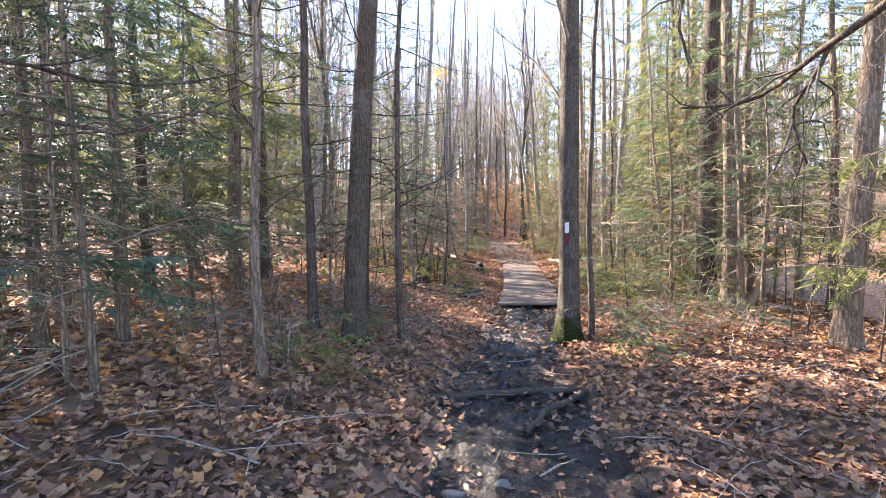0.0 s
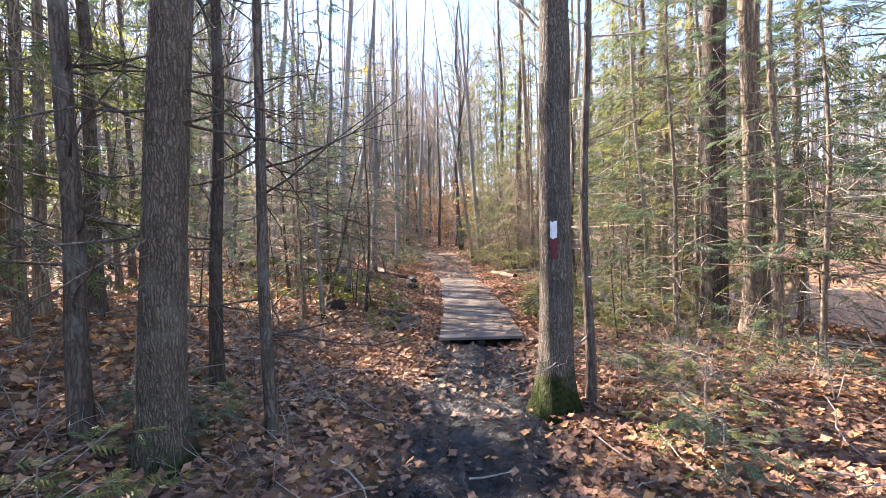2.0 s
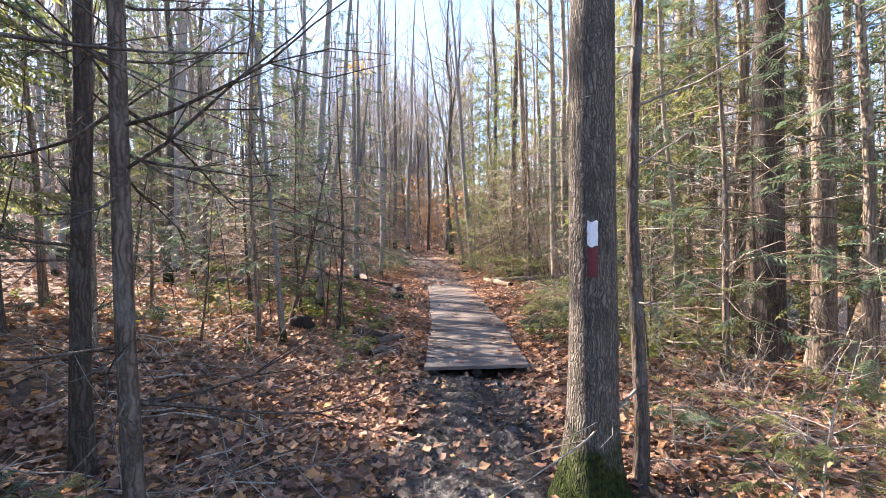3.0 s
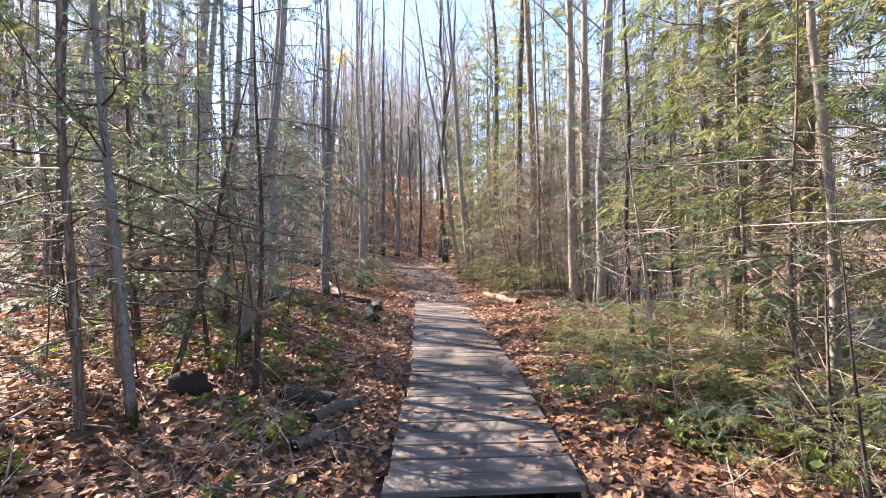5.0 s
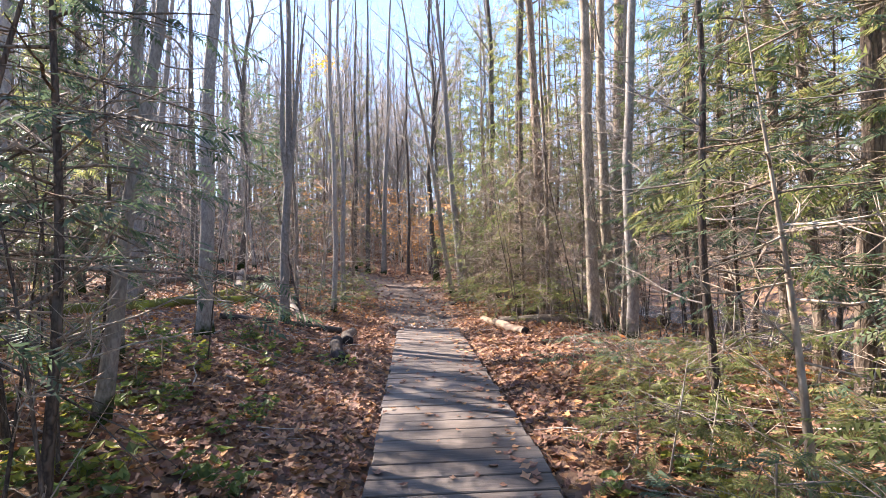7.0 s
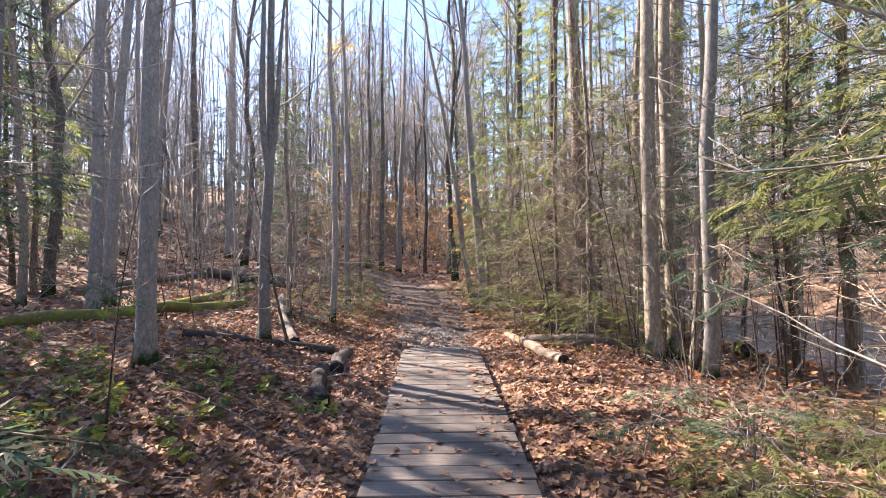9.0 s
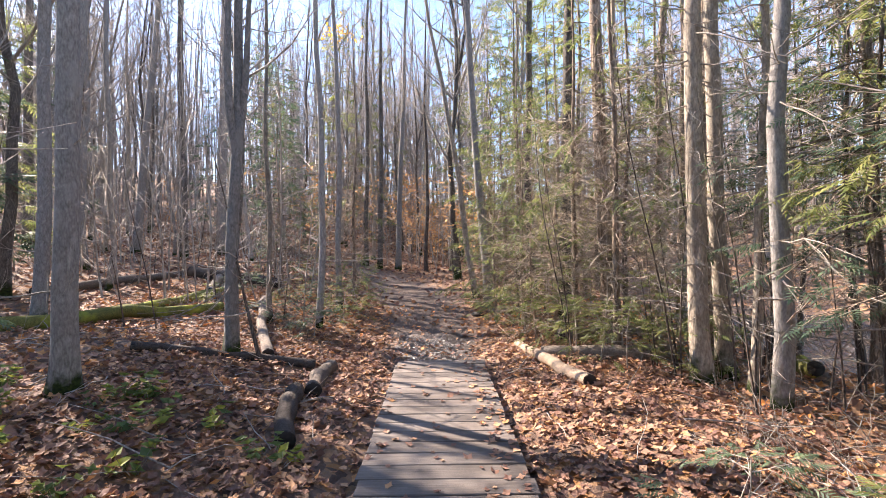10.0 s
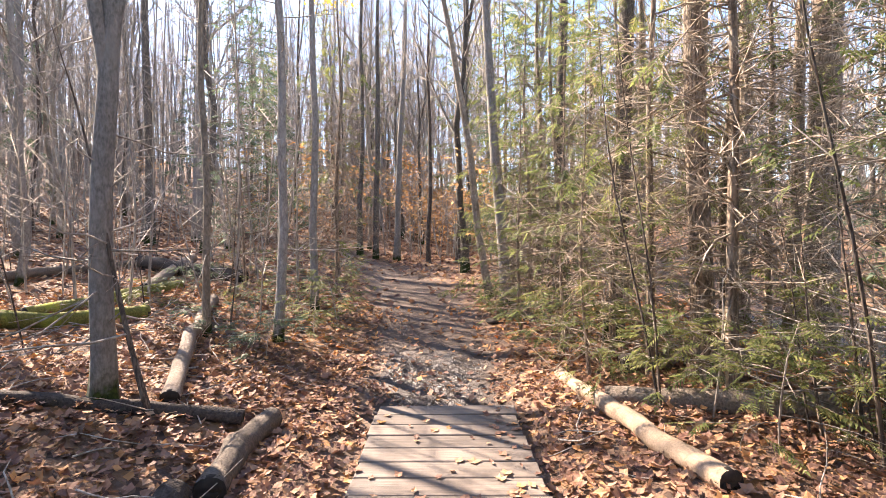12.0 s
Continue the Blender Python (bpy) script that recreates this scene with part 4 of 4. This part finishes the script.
    tagged(part("twigs", tw, TWIG, w), kind="stuff")


far_woods()

# ---- fallen leaves ----
def leaf_shape(seed, lobes=5):
    r = np.random.default_rng(seed)
    vv, ff = [(0, 0, 0.0)], []
    k = 8
    for i in range(k):
        a = i * 2 * math.pi / k
        rad = (0.54 if i % 2 == 0 else 0.34) * r.uniform(0.8, 1.15)
        vv.append((rad * math.cos(a), rad * math.sin(a) * 0.9, r.uniform(-0.08, 0.30) * rad * 1.3))
    for i in range(k):
        ff.append((0, 1 + i, 1 + (i + 1) % k))
    return vv, ff


def oval_leaf(seed):
    r = np.random.default_rng(seed)
    c = r.uniform(0.05, 0.22)
    return [(-0.5, 0, c), (-0.1, 0.26, c * 0.5), (0.5, 0, c * r.uniform(0, 1.2)), (-0.1, -0.26, c * 0.6), (0, 0, -0.02)], [(0, 4, 1), (1, 4, 2), (2, 4, 3), (3, 4, 0)]


def on_boards(x, y):
    return (np.abs(x - board_mid(y)) < 0.60) & (y > 8.34) & (y < 17.66)


def board_mid(y):
    return np.interp(y, [8.35, 11.0, 18.0], [0.78, 0.94, 1.04])


def litter(name, n, box, size, shapes, keep, label):
    b = Build()
    x = rng.uniform(box[0], box[1], n)
    y = rng.uniform(box[2], box[3], n)
    ok = rng.uniform(0, 1, n) < keep(x, y)
    x, y = x[ok], y[ok]
    z = ground_z(x, y) + rng.uniform(0.005, 0.05, len(x))
    z = np.where(on_boards(x, y), 0.028, z)
    yaw = rng.uniform(0, 6.283, len(x))
    tilt = np.where(on_boards(x, y), 0.1, 0.38)[:, None] * rng.normal(0, 1, (len(x), 3))
    nrm = np.stack([0 * x, 0 * x, 0 * x + 1], -1) + tilt
    ax = np.stack([np.cos(yaw), np.sin(yaw), 0 * x], -1)
    ax = ax - nrm * ((ax * nrm).sum(1) / (nrm * nrm).sum(1))[:, None]
    s = size * rng.uniform(0.55, 1.35, len(x))
    pick = rng.integers(0, len(shapes), len(x))
    for k, (tv, tf) in enumerate(shapes):
        m = pick == k
        b.scatter(tv, tf, np.stack([x, y, z], -1)[m], ax[m], nrm[m], s[m])
    ob = new(name, b.mesh(name, LITTER, False))
    tagged(ob, label, "leaves", kind="stuff")


def keep_near(x, y):
    off = np.abs(x - path_x(y)) - path_half(y) + 0.4 * vnoise(x * 1.7, y * 1.7, 5)
    k = np.where(off > 0.05, 1.0, np.where(off > -0.2, 0.45, np.where(y > 18, 0.2, 0.13)))
    k = np.where(on_boards(x, y), np.where(x > board_mid(y) + 0.3, 0.16, 0.035), k)
    return np.where(x > 5.6, 0.25, k)


litter("leaf_litter", 62000, (-2.6, 3.9, 0.0, 19.5), 0.07, [leaf_shape(s) for s in range(5)] + [oval_leaf(9)], keep_near, "curled brown and orange fallen leaves on the forest floor")
litter("side_leaf_litter", 42000, (-5.5, 5.6, -2.0, 23), 0.095, [leaf_shape(s + 20) for s in range(4)] + [oval_leaf(9)], lambda x, y: np.where((x > -2.6) & (x < 3.9) & (y > 0) & (y < 19.5), 0, keep_near(x, y)), "curled brown fallen leaves among the trees")
litter("far_leaf_litter", 52000, (-17, 15, -2.0, 46), 0.17, [oval_leaf(s) for s in range(4)], lambda x, y: np.where((x > -5.5) & (x < 5.6) & (y < 23), 0, np.where((x > 5.6) & (x < 12.8), 0.05, keep_near(x, y))), "brown and orange fallen leaves further off")

# ---- undergrowth ----
def orange_sapling(rng):
    t = thing("beech_sapling", 0, 0, 0, "young beech still holding orange leaves", "sapling", "orange saplings")
    b, pts, rad = make_trunk(rng, 3.6, 0.045, (0.03, 0), 0.05, 5, flare=0.1)
    w, pos, ax, nm, sc = Build(), [], [], [], []
    for i in range(20):
        z = rng.uniform(0.6, 3.5)
        p, r = at_height(pts, rad, z)
        a = rng.uniform(0, 6.28)
        line = wander(rng, p, (math.cos(a), math.sin(a), 0.25), rng.uniform(0.6, 1.5), 5, 0.12)
        w.tube(line, np.linspace(0.008, 0.002, 5), 3)
        for k in range(10):
            q = rng.uniform(0.2, 1.0)
            pos.append(point_on(line, q) + rng.normal(0, 0.09, 3))
            ax.append(rng.normal(0, 1, 3) * (1, 1, 0.4))
            nm.append(np.array([0, 0, 1.0]) + rng.normal(0, 0.4, 3))
            sc.append(rng.uniform(0.14, 0.22))
    c = Build()
    c.scatter(*oval_leaf(3), pos, ax, nm, sc)
    part("trunk", b, BARK_MAPLE, t)
    tagged(part("branchwork", w, TWIG, t), kind="stuff")
    tagged(part("crown", c, BEECH, t, smooth=False), kind="stuff")
    return t


beech = [orange_sapling(rng) for _ in range(2)]
spots = [(2.3, 27.5), (1.7, 32.5), (2.9, 30.5), (2.4, 34.0), (-2.0, 33.0), (1.2, 37.0), (0.3, 38.5), (1.9, 35.2), (-0.2, 37.6)] + [(rng.uniform(-3.0, 4.8), rng.uniform(33, 45)) for _ in range(20)] + [(rng.uniform(-14, -3), rng.uniform(30, 48)) for _ in range(12)] + [(-0.6, 39.5), (0.4, 41.0), (-2.2, 42.0)]
for i, (x, y) in enumerate(spots):
    if i < 2:
        put(beech[i], x, y)
    else:
        again(beech[i % 2], x, y, rng.uniform(0, 360), rng.uniform(0.7, 1.3))


def seedling(rng, h, mat, label, name):
    t = thing(name, 0, 0, 0, label, "seedling", "low green seedlings")
    w, pos, ax, nm, sc = Build(), [], [], [], []
    stem = wander(rng, (0, 0, -0.05), (rng.normal(0, 0.1), rng.normal(0, 0.1), 1), h, 5, 0.08)
    w.tube(stem, np.linspace(0.008, 0.003, 5), 4)
    for i in range(12):
        q = rng.uniform(0.25, 1)
        p = point_on(stem, q)
        a = i * 2.4
        frond_limb(rng, w, pos, ax, nm, sc, p, (math.cos(a), math.sin(a), 0.25), h * (1.15 - q) * 0.7 + 0.08, 0.004, 18, 0.11, -0.03, 0.1)
    c = Build()
    c.scatter(FV, FF, pos, ax, nm, sc)
    tagged(part("stem", w, TWIG, t), kind="stuff")
    tagged(part("crown", c, mat, t, smooth=False), kind="stuff")
    return t


def herb(rng, label):
    t = thing("herb_clump", 0, 0, 0, label, "herb", "low herbs")
    b, w = Build(), Build()
    pos, ax, nm, sc = [], [], [], []
    for i in range(9):
        a, ln = rng.uniform(0, 6.28), rng.uniform(0.08, 0.3)
        st = wander(rng, (0, 0, -0.03), (math.cos(a), math.sin(a), rng.uniform(0.6, 2)), ln, 4, 0.1)
        w.tube(st, np.linspace(0.003, 0.0015, 4), 3)
        for q in range(3):
            pos.append(st[-1 - q % 2])
            ax.append((math.cos(a + rng.normal(0, 0.9)), math.sin(a + rng.normal(0, 0.9)), -0.15))
            nm.append(np.array([0, 0, 1.0]) + rng.normal(0, 0.35, 3))
            sc.append(rng.uniform(0.06, 0.12))
    b.scatter(*oval_leaf(4), pos, ax, nm, sc)
    tagged(part("stalk", w, TWIG, t), kind="stuff")
    tagged(part("foliage", b, HERB, t, smooth=False), kind="stuff")
    return t


def twig_bush(rng, h, label):
    t = thing("bare_sapling", 0, 0, 0, label, "sapling", "bare twiggy saplings")
    b, pts, rad = make_trunk(rng, h, 0.022, (rng.normal(0, 0.12), rng.normal(0, 0.1)), 0.06, 4, k=9, flare=0.1)
    c = Build()
    make_boughs(rng, c, pts, rad, h, h * 0.2, 9, h * 0.35, 1, (0.2, 0.9), 3)
    part("stem", b, BARK_DARK, t)
    tagged(part("crown", c, TWIG, t), kind="stuff")
    return t


SEED = [seedling(rng, 0.55, HEMLOCK, "knee-high hemlock seedling in the leaf litter", "hemlock_seedling"), seedling(rng, 0.8, CEDAR, "low cedar seedling with yellow-green sprays", "cedar_seedling"), seedling(rng, 0.4, CEDAR, "small cedar seedling in the leaf litter", "cedar_seedling")]
HERBS = [herb(rng, "clump of small green and yellowing leaves") for _ in range(3)]
BUSH = [twig_bush(rng, h, "thin bare twiggy sapling in the litter") for h in (1.2, 1.8, 2.6, 3.4)]


def strew(protos, n, boxes, gap_path, scale=(0.7, 1.3)):
    made = 0
    while made < n:
        x0, x1, y0, y1 = boxes[rng.integers(len(boxes))]
        x, y = rng.uniform(x0, x1), rng.uniform(y0, y1)
        if abs(x - path_x(y)) < gap_path:
            continue
        if made < len(protos):
            put(protos[made], x, y, rng.uniform(0, 360))
        else:
            again(protos[rng.integers(len(protos))], x, y, rng.uniform(0, 360), rng.uniform(*scale))
        made += 1


for i, (x, y, sc_) in enumerate(((3.05, 16.9, 1.5), (3.5, 17.25, 1.7), (3.75, 16.5, 1.4), (3.2, 16.35, 1.2), (2.95, 17.6, 1.5), (2.75, 18.6, 1.5), (2.6, 19.4, 1.3), (4.3, 16.7, 1.5), (2.1, 9.7, 0.7), (2.4, 10.5, 0.8), (2.85, 10.3, 0.9), (3.2, 9.9, 1.0), (2.2, 9.2, 0.6), (2.9, 9.2, 0.9), (3.5, 10.6, 1.0), (-0.75, 20.2, 1.1), (-0.55, 20.9, 1.2), (-0.95, 19.9, 0.9), (-0.8, 21.6, 1.3))):
    again(SEED[1], x, y, rng.uniform(0, 360), sc_)
strew(SEED, 84, [(2.3, 3.8, 7.2, 9.6), (1.9, 5.5, 8, 15), (1.9, 4.5, 8.5, 13), (1.6, 4, 4, 8), (-6, -1.2, 2, 14), (-3.5, -0.8, 19, 26), (1.9, 3.5, 18, 26)], 1.15)
strew(HERBS, 150, [(-3.4, -0.3, 10.5, 15.2), (-4, -0.2, 8, 15), (-7, -2, 9, 16), (-3, -0.6, 10, 14), (1.8, 3.5, 8, 12)], 0.95)
strew(BUSH, 105, [(-5, -0.8, 1, 10), (-5, -1.2, 8, 14), (2.4, 5.0, 3.5, 9.0), (-8, -1.6, 18, 30), (2.0, 4.5, 16, 28), (3.6, 5.2, 14.5, 17), (3.6, 5.2, 14.5, 17)], 1.45)

def dead_brush(rng):
    """Arching dead twigs that stick out of the litter."""
    t = thing("dead_brush", 0, 0, 0, "tangle of pale dead twigs standing in fallen leaves", "brush", "dead brush")
    b = Build()
    for i in range(26):
        a, ln = rng.uniform(0, 6.28), rng.uniform(0.35, 1.1)
        p = np.array([rng.normal(0, 0.3), rng.normal(0, 0.3), -0.04])
        line = wander(rng, p, (math.cos(a), math.sin(a), rng.uniform(0.4, 1.6)), ln, 6, 0.16, -0.16)
        line[:, 2] = np.maximum(line[:, 2], 0.0 - 0.02 * np.arange(6)[::-1])
        r0 = rng.uniform(0.003, 0.007)
        b.tube(line, np.linspace(r0, r0 * 0.4, 6), 3)
        at = line[rng.integers(1, 5, 4)]
        b.cones(at, at + unit(line[-1] - line[0]) * 0.12 + rng.normal(0, 0.12, (4, 3)), r0 * 0.6)
    part("twig_tangle", b, TWIG, t)
    return t


BRUSH = [dead_brush(rng) for _ in range(3)]
strew(BRUSH, 44, [(-3.4, -0.7, 3.2, 5.5), (-3.8, -0.8, 5, 9), (1.7, 3.4, 5.5, 8.5), (3.6, 4.9, 14.4, 19.0), (-4.5, -1.6, 18, 25), (2.8, 4.4, 10.5, 14)], 1.35, (0.55, 0.95))

# ---- logs ----
def log(name, p0, p1, r0, r1, mat, label, moss=False, bend=0.05, k=9, lift=0.75):
    a, b_ = np.array([*p0, gz(*p0) + r0 * lift]), np.array([*p1, gz(*p1) + r1 * lift])
    t = thing(name, *a, label, "log")
    s = np.linspace(0, 1, k)[:, None]
    line = a + (b_ - a) * s + rng.normal(0, bend * 0.25, (k, 3)) * np.sin(s * math.pi)
    line[:, :2] += bend * np.sin(s * 3.1) * np.array([[-(b_ - a)[1], (b_ - a)[0]]]) / (np.linalg.norm(b_ - a) + 1e-6)
    line -= a
    rad = np.linspace(r0, r1, k) * (1 + rng.normal(0, 0.05, k))
    body = Build()
    body.tube(line, rad, 14, lobes=lambda an, i: 1 + 0.05 * np.cos(3 * an + i) + 0.03 * np.cos(5 * an + 2 * i))
    part("bark", body, mat, t)
    for e, d in ((0, -1), (k - 1, 1)):
        en = Build()
        way = unit(line[1] - line[0]) * -1 if e == 0 else unit(line[-1] - line[-2])
        en.tube(np.array([line[e] - way * 0.04, line[e] + way * 0.002, line[e] - way * 0.012, line[e] - way * 0.02]), [rad[e] * 0.99, rad[e] * 0.97, rad[e] * 0.7, rad[e] * 0.02], 12)
        part("cut_end", en, END_DARK, t)
    return t


log("fallen_log", (-0.30, 14.72), (-0.55, 15.98), 0.085, 0.095, LOG_DARK, "dark weathered log lying beside the boardwalk")
log("fallen_log", (-0.38, 16.05), (-0.44, 17.35), 0.095, 0.095, LOG_GREY, "weathered brown log lying beside the boardwalk")
log("fallen_branch", (-2.65, 16.62), (-0.62, 17.2), 0.055, 0.06, LOG_DARK, "long thin dark fallen stem on the leaves", bend=0.08, lift=1.5)
log("mossy_log", (-5.6, 16.6), (-3.0, 20.1), 0.12, 0.10, LOG_MOSS, "long fallen log covered in green moss", bend=0.1)
log("mossy_log", (-4.3, 19.6), (-3.6, 22.2), 0.09, 0.10, LOG_MOSS, "short fallen log covered in green moss")
log("fallen_log", (-3.9, 21.6), (-5.2, 26.0), 0.10, 0.12, LOG_GREY, "grey fallen log among the leaves")
log("dark_log", (-5.6, 24.4), (-3.0, 23.6), 0.17, 0.14, LOG_DARK, "thick dark rotting log")
log("fallen_log", (-1.26, 17.3), (-2.5, 21.0), 0.075, 0.085, LOG_GREY, "grey fallen log with mossy patches", bend=0.1)
log("fallen_log", (-7.2, 21.0), (-5.8, 24.8), 0.09, 0.09, LOG_GREY, "grey fallen log in the woods")
log("pale_log", (2.60, 15.88), (2.27, 18.4), 0.075, 0.065, LOG_PALE, "sunlit pale stripped log beside the boardwalk")
log("fallen_log", (4.05, 16.95), (2.45, 17.5), 0.12, 0.09, LOG_GREY, "grey fallen log with a mossy end")
log("fallen_log", (2.9, 18.3), (4.5, 18.5), 0.11, 0.10, LOG_GREY, "grey fallen log under cedars")
log("fallen_log", (-0.48, 9.55), (-0.14, 10.0), 0.065, 0.06, LOG_GREY, "short grey log stub on the leaves")
log("dark_log", (-0.82, 9.98), (-0.36, 10.05), 0.07, 0.07, LOG_DARK, "short dark rotten log on the leaves")
log("fallen_log", (-0.5, 9.05), (-0.2, 9.25), 0.05, 0.05, LOG_GREY, "small grey log chunk near the boardwalk")
log("fallen_log", (-4.2, 13.4), (-3.2, 14.1), 0.11, 0.11, LOG_GREY, "grey log lying among green herbs")
log("trail_branch", (-0.36, 3.08), (0.86, 3.40), 0.03, 0.035, LOG_DARK, "dark broken branch across the muddy path", bend=0.06)
log("trail_branch", (0.34, 2.35), (0.98, 3.35), 0.026, 0.03, LOG_DARK, "broken branch lying on the muddy path", bend=0.08)
log("fallen_branch", (3.05, 11.2), (2.5, 12.4), 0.035, 0.03, LOG_DARK, "dark bent fallen branch under cedars", bend=0.15)

log("mossy_log", (5.0, 15.8), (6.3, 17.0), 0.09, 0.07, LOG_MOSS, "bent mossy log at the stream's edge", bend=0.3, lift=1.6)
log("fallen_log", (5.2, 13.2), (6.2, 15.4), 0.07, 0.06, LOG_GREY, "grey driftwood log on the stream bank", bend=0.2)
log("fallen_branch", (4.6, 14.2), (5.6, 13.2), 0.04, 0.03, LOG_PALE, "pale fallen branch on the stream bank", bend=0.2)


def leaning_log():
    t = thing("leaning_log", 4.35, 7.35, gz(4.35, 7.35), "sunlit pale log leaning against the cedars", "log")
    b = Build()
    k = 9
    s = np.linspace(0, 1, k)[:, None]
    b.tube(s * np.array([[1.0, 0.55, 1.35]]) + np.sin(s * 3) * (0, 0, 0.05), np.linspace(0.075, 0.06, k), 10, cap=True, lobes=lambda a, i: 1 + 0.05 * np.cos(3 * a + i))
    part("stem", b, LOG_PALE, t)


leaning_log()


def twig_litter():
    """Broken twigs strewn over the leaves."""
    b = Build()
    for i in range(1100):
        x, y = rng.uniform(-5, 5.2), rng.uniform(-1.5, 21)
        if abs(x - path_x(y)) < 0.85 and rng.uniform() < 0.85:
            continue
        if x > -0.6 and y > 12 and rng.uniform() < 0.5:
            continue
        a, ln = rng.uniform(0, 6.28), rng.uniform(0.15, 0.9)
        line = wander(rng, (x, y, 0), (math.cos(a), math.sin(a), 0), ln, 5, 0.2)
        line[:, 2] = ground_z(line[:, 0], line[:, 1]) + 0.035 + np.abs(line[:, 2]) * 0.5
        if on_boards(line[:, 0], line[:, 1]).any():
            continue
        r0 = rng.uniform(0.003, 0.009)
        b.tube(line, np.linspace(r0, r0 * 0.4, 5), 4)
    tagged(new("twig_litter", b.mesh("twig_litter", TWIG)), "broken grey twigs strewn over fallen leaves", "twigs", kind="stuff")


twig_litter()

def mud_clods():
    """Trodden clods and crumbs standing in the wet mud."""
    b = Build()
    n = 5200
    y = rng.uniform(-0.6, 8.3, n)
    x = path_x(y) + rng.normal(0, 0.42, n)
    ok = np.abs(x - path_x(y)) < path_half(y) + 0.1
    x, y = x[ok], y[ok]
    z = ground_z(x, y) - 0.006 + 0.13 * (vnoise(x * 3.4, y * 3.0, 8) + 0.6 * vnoise(x * 7.5, y * 7.5, 9))
    a = rng.uniform(0, 6.28, len(x))
    oct_v = [(0.6, 0, 0), (0, 0.45, 0.05), (-0.5, 0, 0), (0, -0.5, 0), (0.05, 0.05, 0.4), (0, 0, -0.4)]
    oct_f = [(0, 1, 4), (1, 2, 4), (2, 3, 4), (3, 0, 4), (1, 0, 5), (2, 1, 5), (3, 2, 5), (0, 3, 5)]
    b.scatter(oct_v, oct_f, np.stack([x, y, z], -1), np.stack([np.cos(a), np.sin(a), rng.normal(0, 0.25, len(x))], -1), np.stack([rng.normal(0, 0.3, len(x)), 0 * x, 0 * x + 1], -1), rng.uniform(0.015, 0.045, len(x)))
    tagged(new("mud_clods", b.mesh("mud_clods", MUD)), "dark wet clods of trodden mud on the path", "mud", kind="stuff")


mud_clods()

# ---- stump and stones ----
def lump(name, x, y, sx, sy, sz, mat, label, category, seed):
    b = Build()
    r = np.random.default_rng(seed)
    n1, n2 = 12, 8
    vv = []
    for i in range(n2 + 1):
        th = math.pi * i / n2
        for j in range(n1):
            ph = 2 * math.pi * j / n1
            d = np.array([math.sin(th) * math.cos(ph), math.sin(th) * math.sin(ph), math.cos(th)])
            k = 1 + 0.16 * math.sin(d[0] * 3 + seed) + 0.14 * math.sin(d[1] * 4 + 2 * seed) + 0.08 * math.sin(d[2] * 6 + seed * 3) + (r.normal(0, 0.03) if 0 < i < n2 else 0)
            vv.append(d * k * (sx, sy, sz))
    ff = [(i * n1 + j, (i + 1) * n1 + j, (i + 1) * n1 + (j + 1) % n1, i * n1 + (j + 1) % n1) for i in range(n2) for j in range(n1)]
    b.add(vv, ff)
    ob = new(name, b.mesh(name, mat))
    ob.location = (x, y, gz(x, y) + sz * 0.35)
    tagged(ob, label, category)


lump("stump", -1.55, 9.75, 0.21, 0.13, 0.10, END_DARK, "black rotten stump in the leaves", "stump", 1)
lump("stone", 2.4, 21.5, 0.22, 0.16, 0.10, STONE, "flat grey stone at the trail's edge", "stone", 2)
lump("stone", 1.95, 21.3, 0.16, 0.10, 0.05, END_DARK, "dark stone at the trail's edge", "stone", 3)
lump("stone", -0.15, 1.45, 0.06, 0.05, 0.03, STONE, "small stone in the mud", "stone", 4)
lump("stone", 0.15, 1.60, 0.05, 0.04, 0.03, STONE, "small stone in the mud", "stone", 5)

# ---- boardwalk ----
walkway = thing("boardwalk", 0, 0, 0, "weathered wooden boardwalk of cross planks over wet ground", "boardwalk")


def box(b, sx, sy, sz, bev):
    x, y, z = sx / 2, sy / 2, sz / 2
    vv = [(-x, -y, -z), (x, -y, -z), (x, y, -z), (-x, y, -z), (-x, -y, z - bev), (x, -y, z - bev), (x, y, z - bev), (-x, y, z - bev), (-x + bev, -y + bev, z), (x - bev, -y + bev, z), (x - bev, y - bev, z), (-x + bev, y - bev, z)]
    b.add(vv, [(0, 3, 2, 1), (0, 1, 5, 4), (1, 2, 6, 5), (2, 3, 7, 6), (3, 0, 4, 7), (4, 5, 9, 8), (5, 6, 10, 9), (6, 7, 11, 10), (7, 4, 8, 11), (8, 9, 10, 11)])


pb = Build()
box(pb, 1.22, 0.216, 0.04, 0.006)
plank_mesh = pb.mesh("plank", PLANK, False)
for i in range(41):
    y = 8.44 + i * 0.228
    ob = new("plank", plank_mesh)
    ob.parent = walkway
    ob.matrix_basis = pose(float(board_mid(y)) + rng.normal(0, 0.008), y, 0.0 + rng.normal(0, 0.002), rng.normal(0, 0.3), rng.normal(0, 0.25), -2.0 + rng.normal(0, 0.25))
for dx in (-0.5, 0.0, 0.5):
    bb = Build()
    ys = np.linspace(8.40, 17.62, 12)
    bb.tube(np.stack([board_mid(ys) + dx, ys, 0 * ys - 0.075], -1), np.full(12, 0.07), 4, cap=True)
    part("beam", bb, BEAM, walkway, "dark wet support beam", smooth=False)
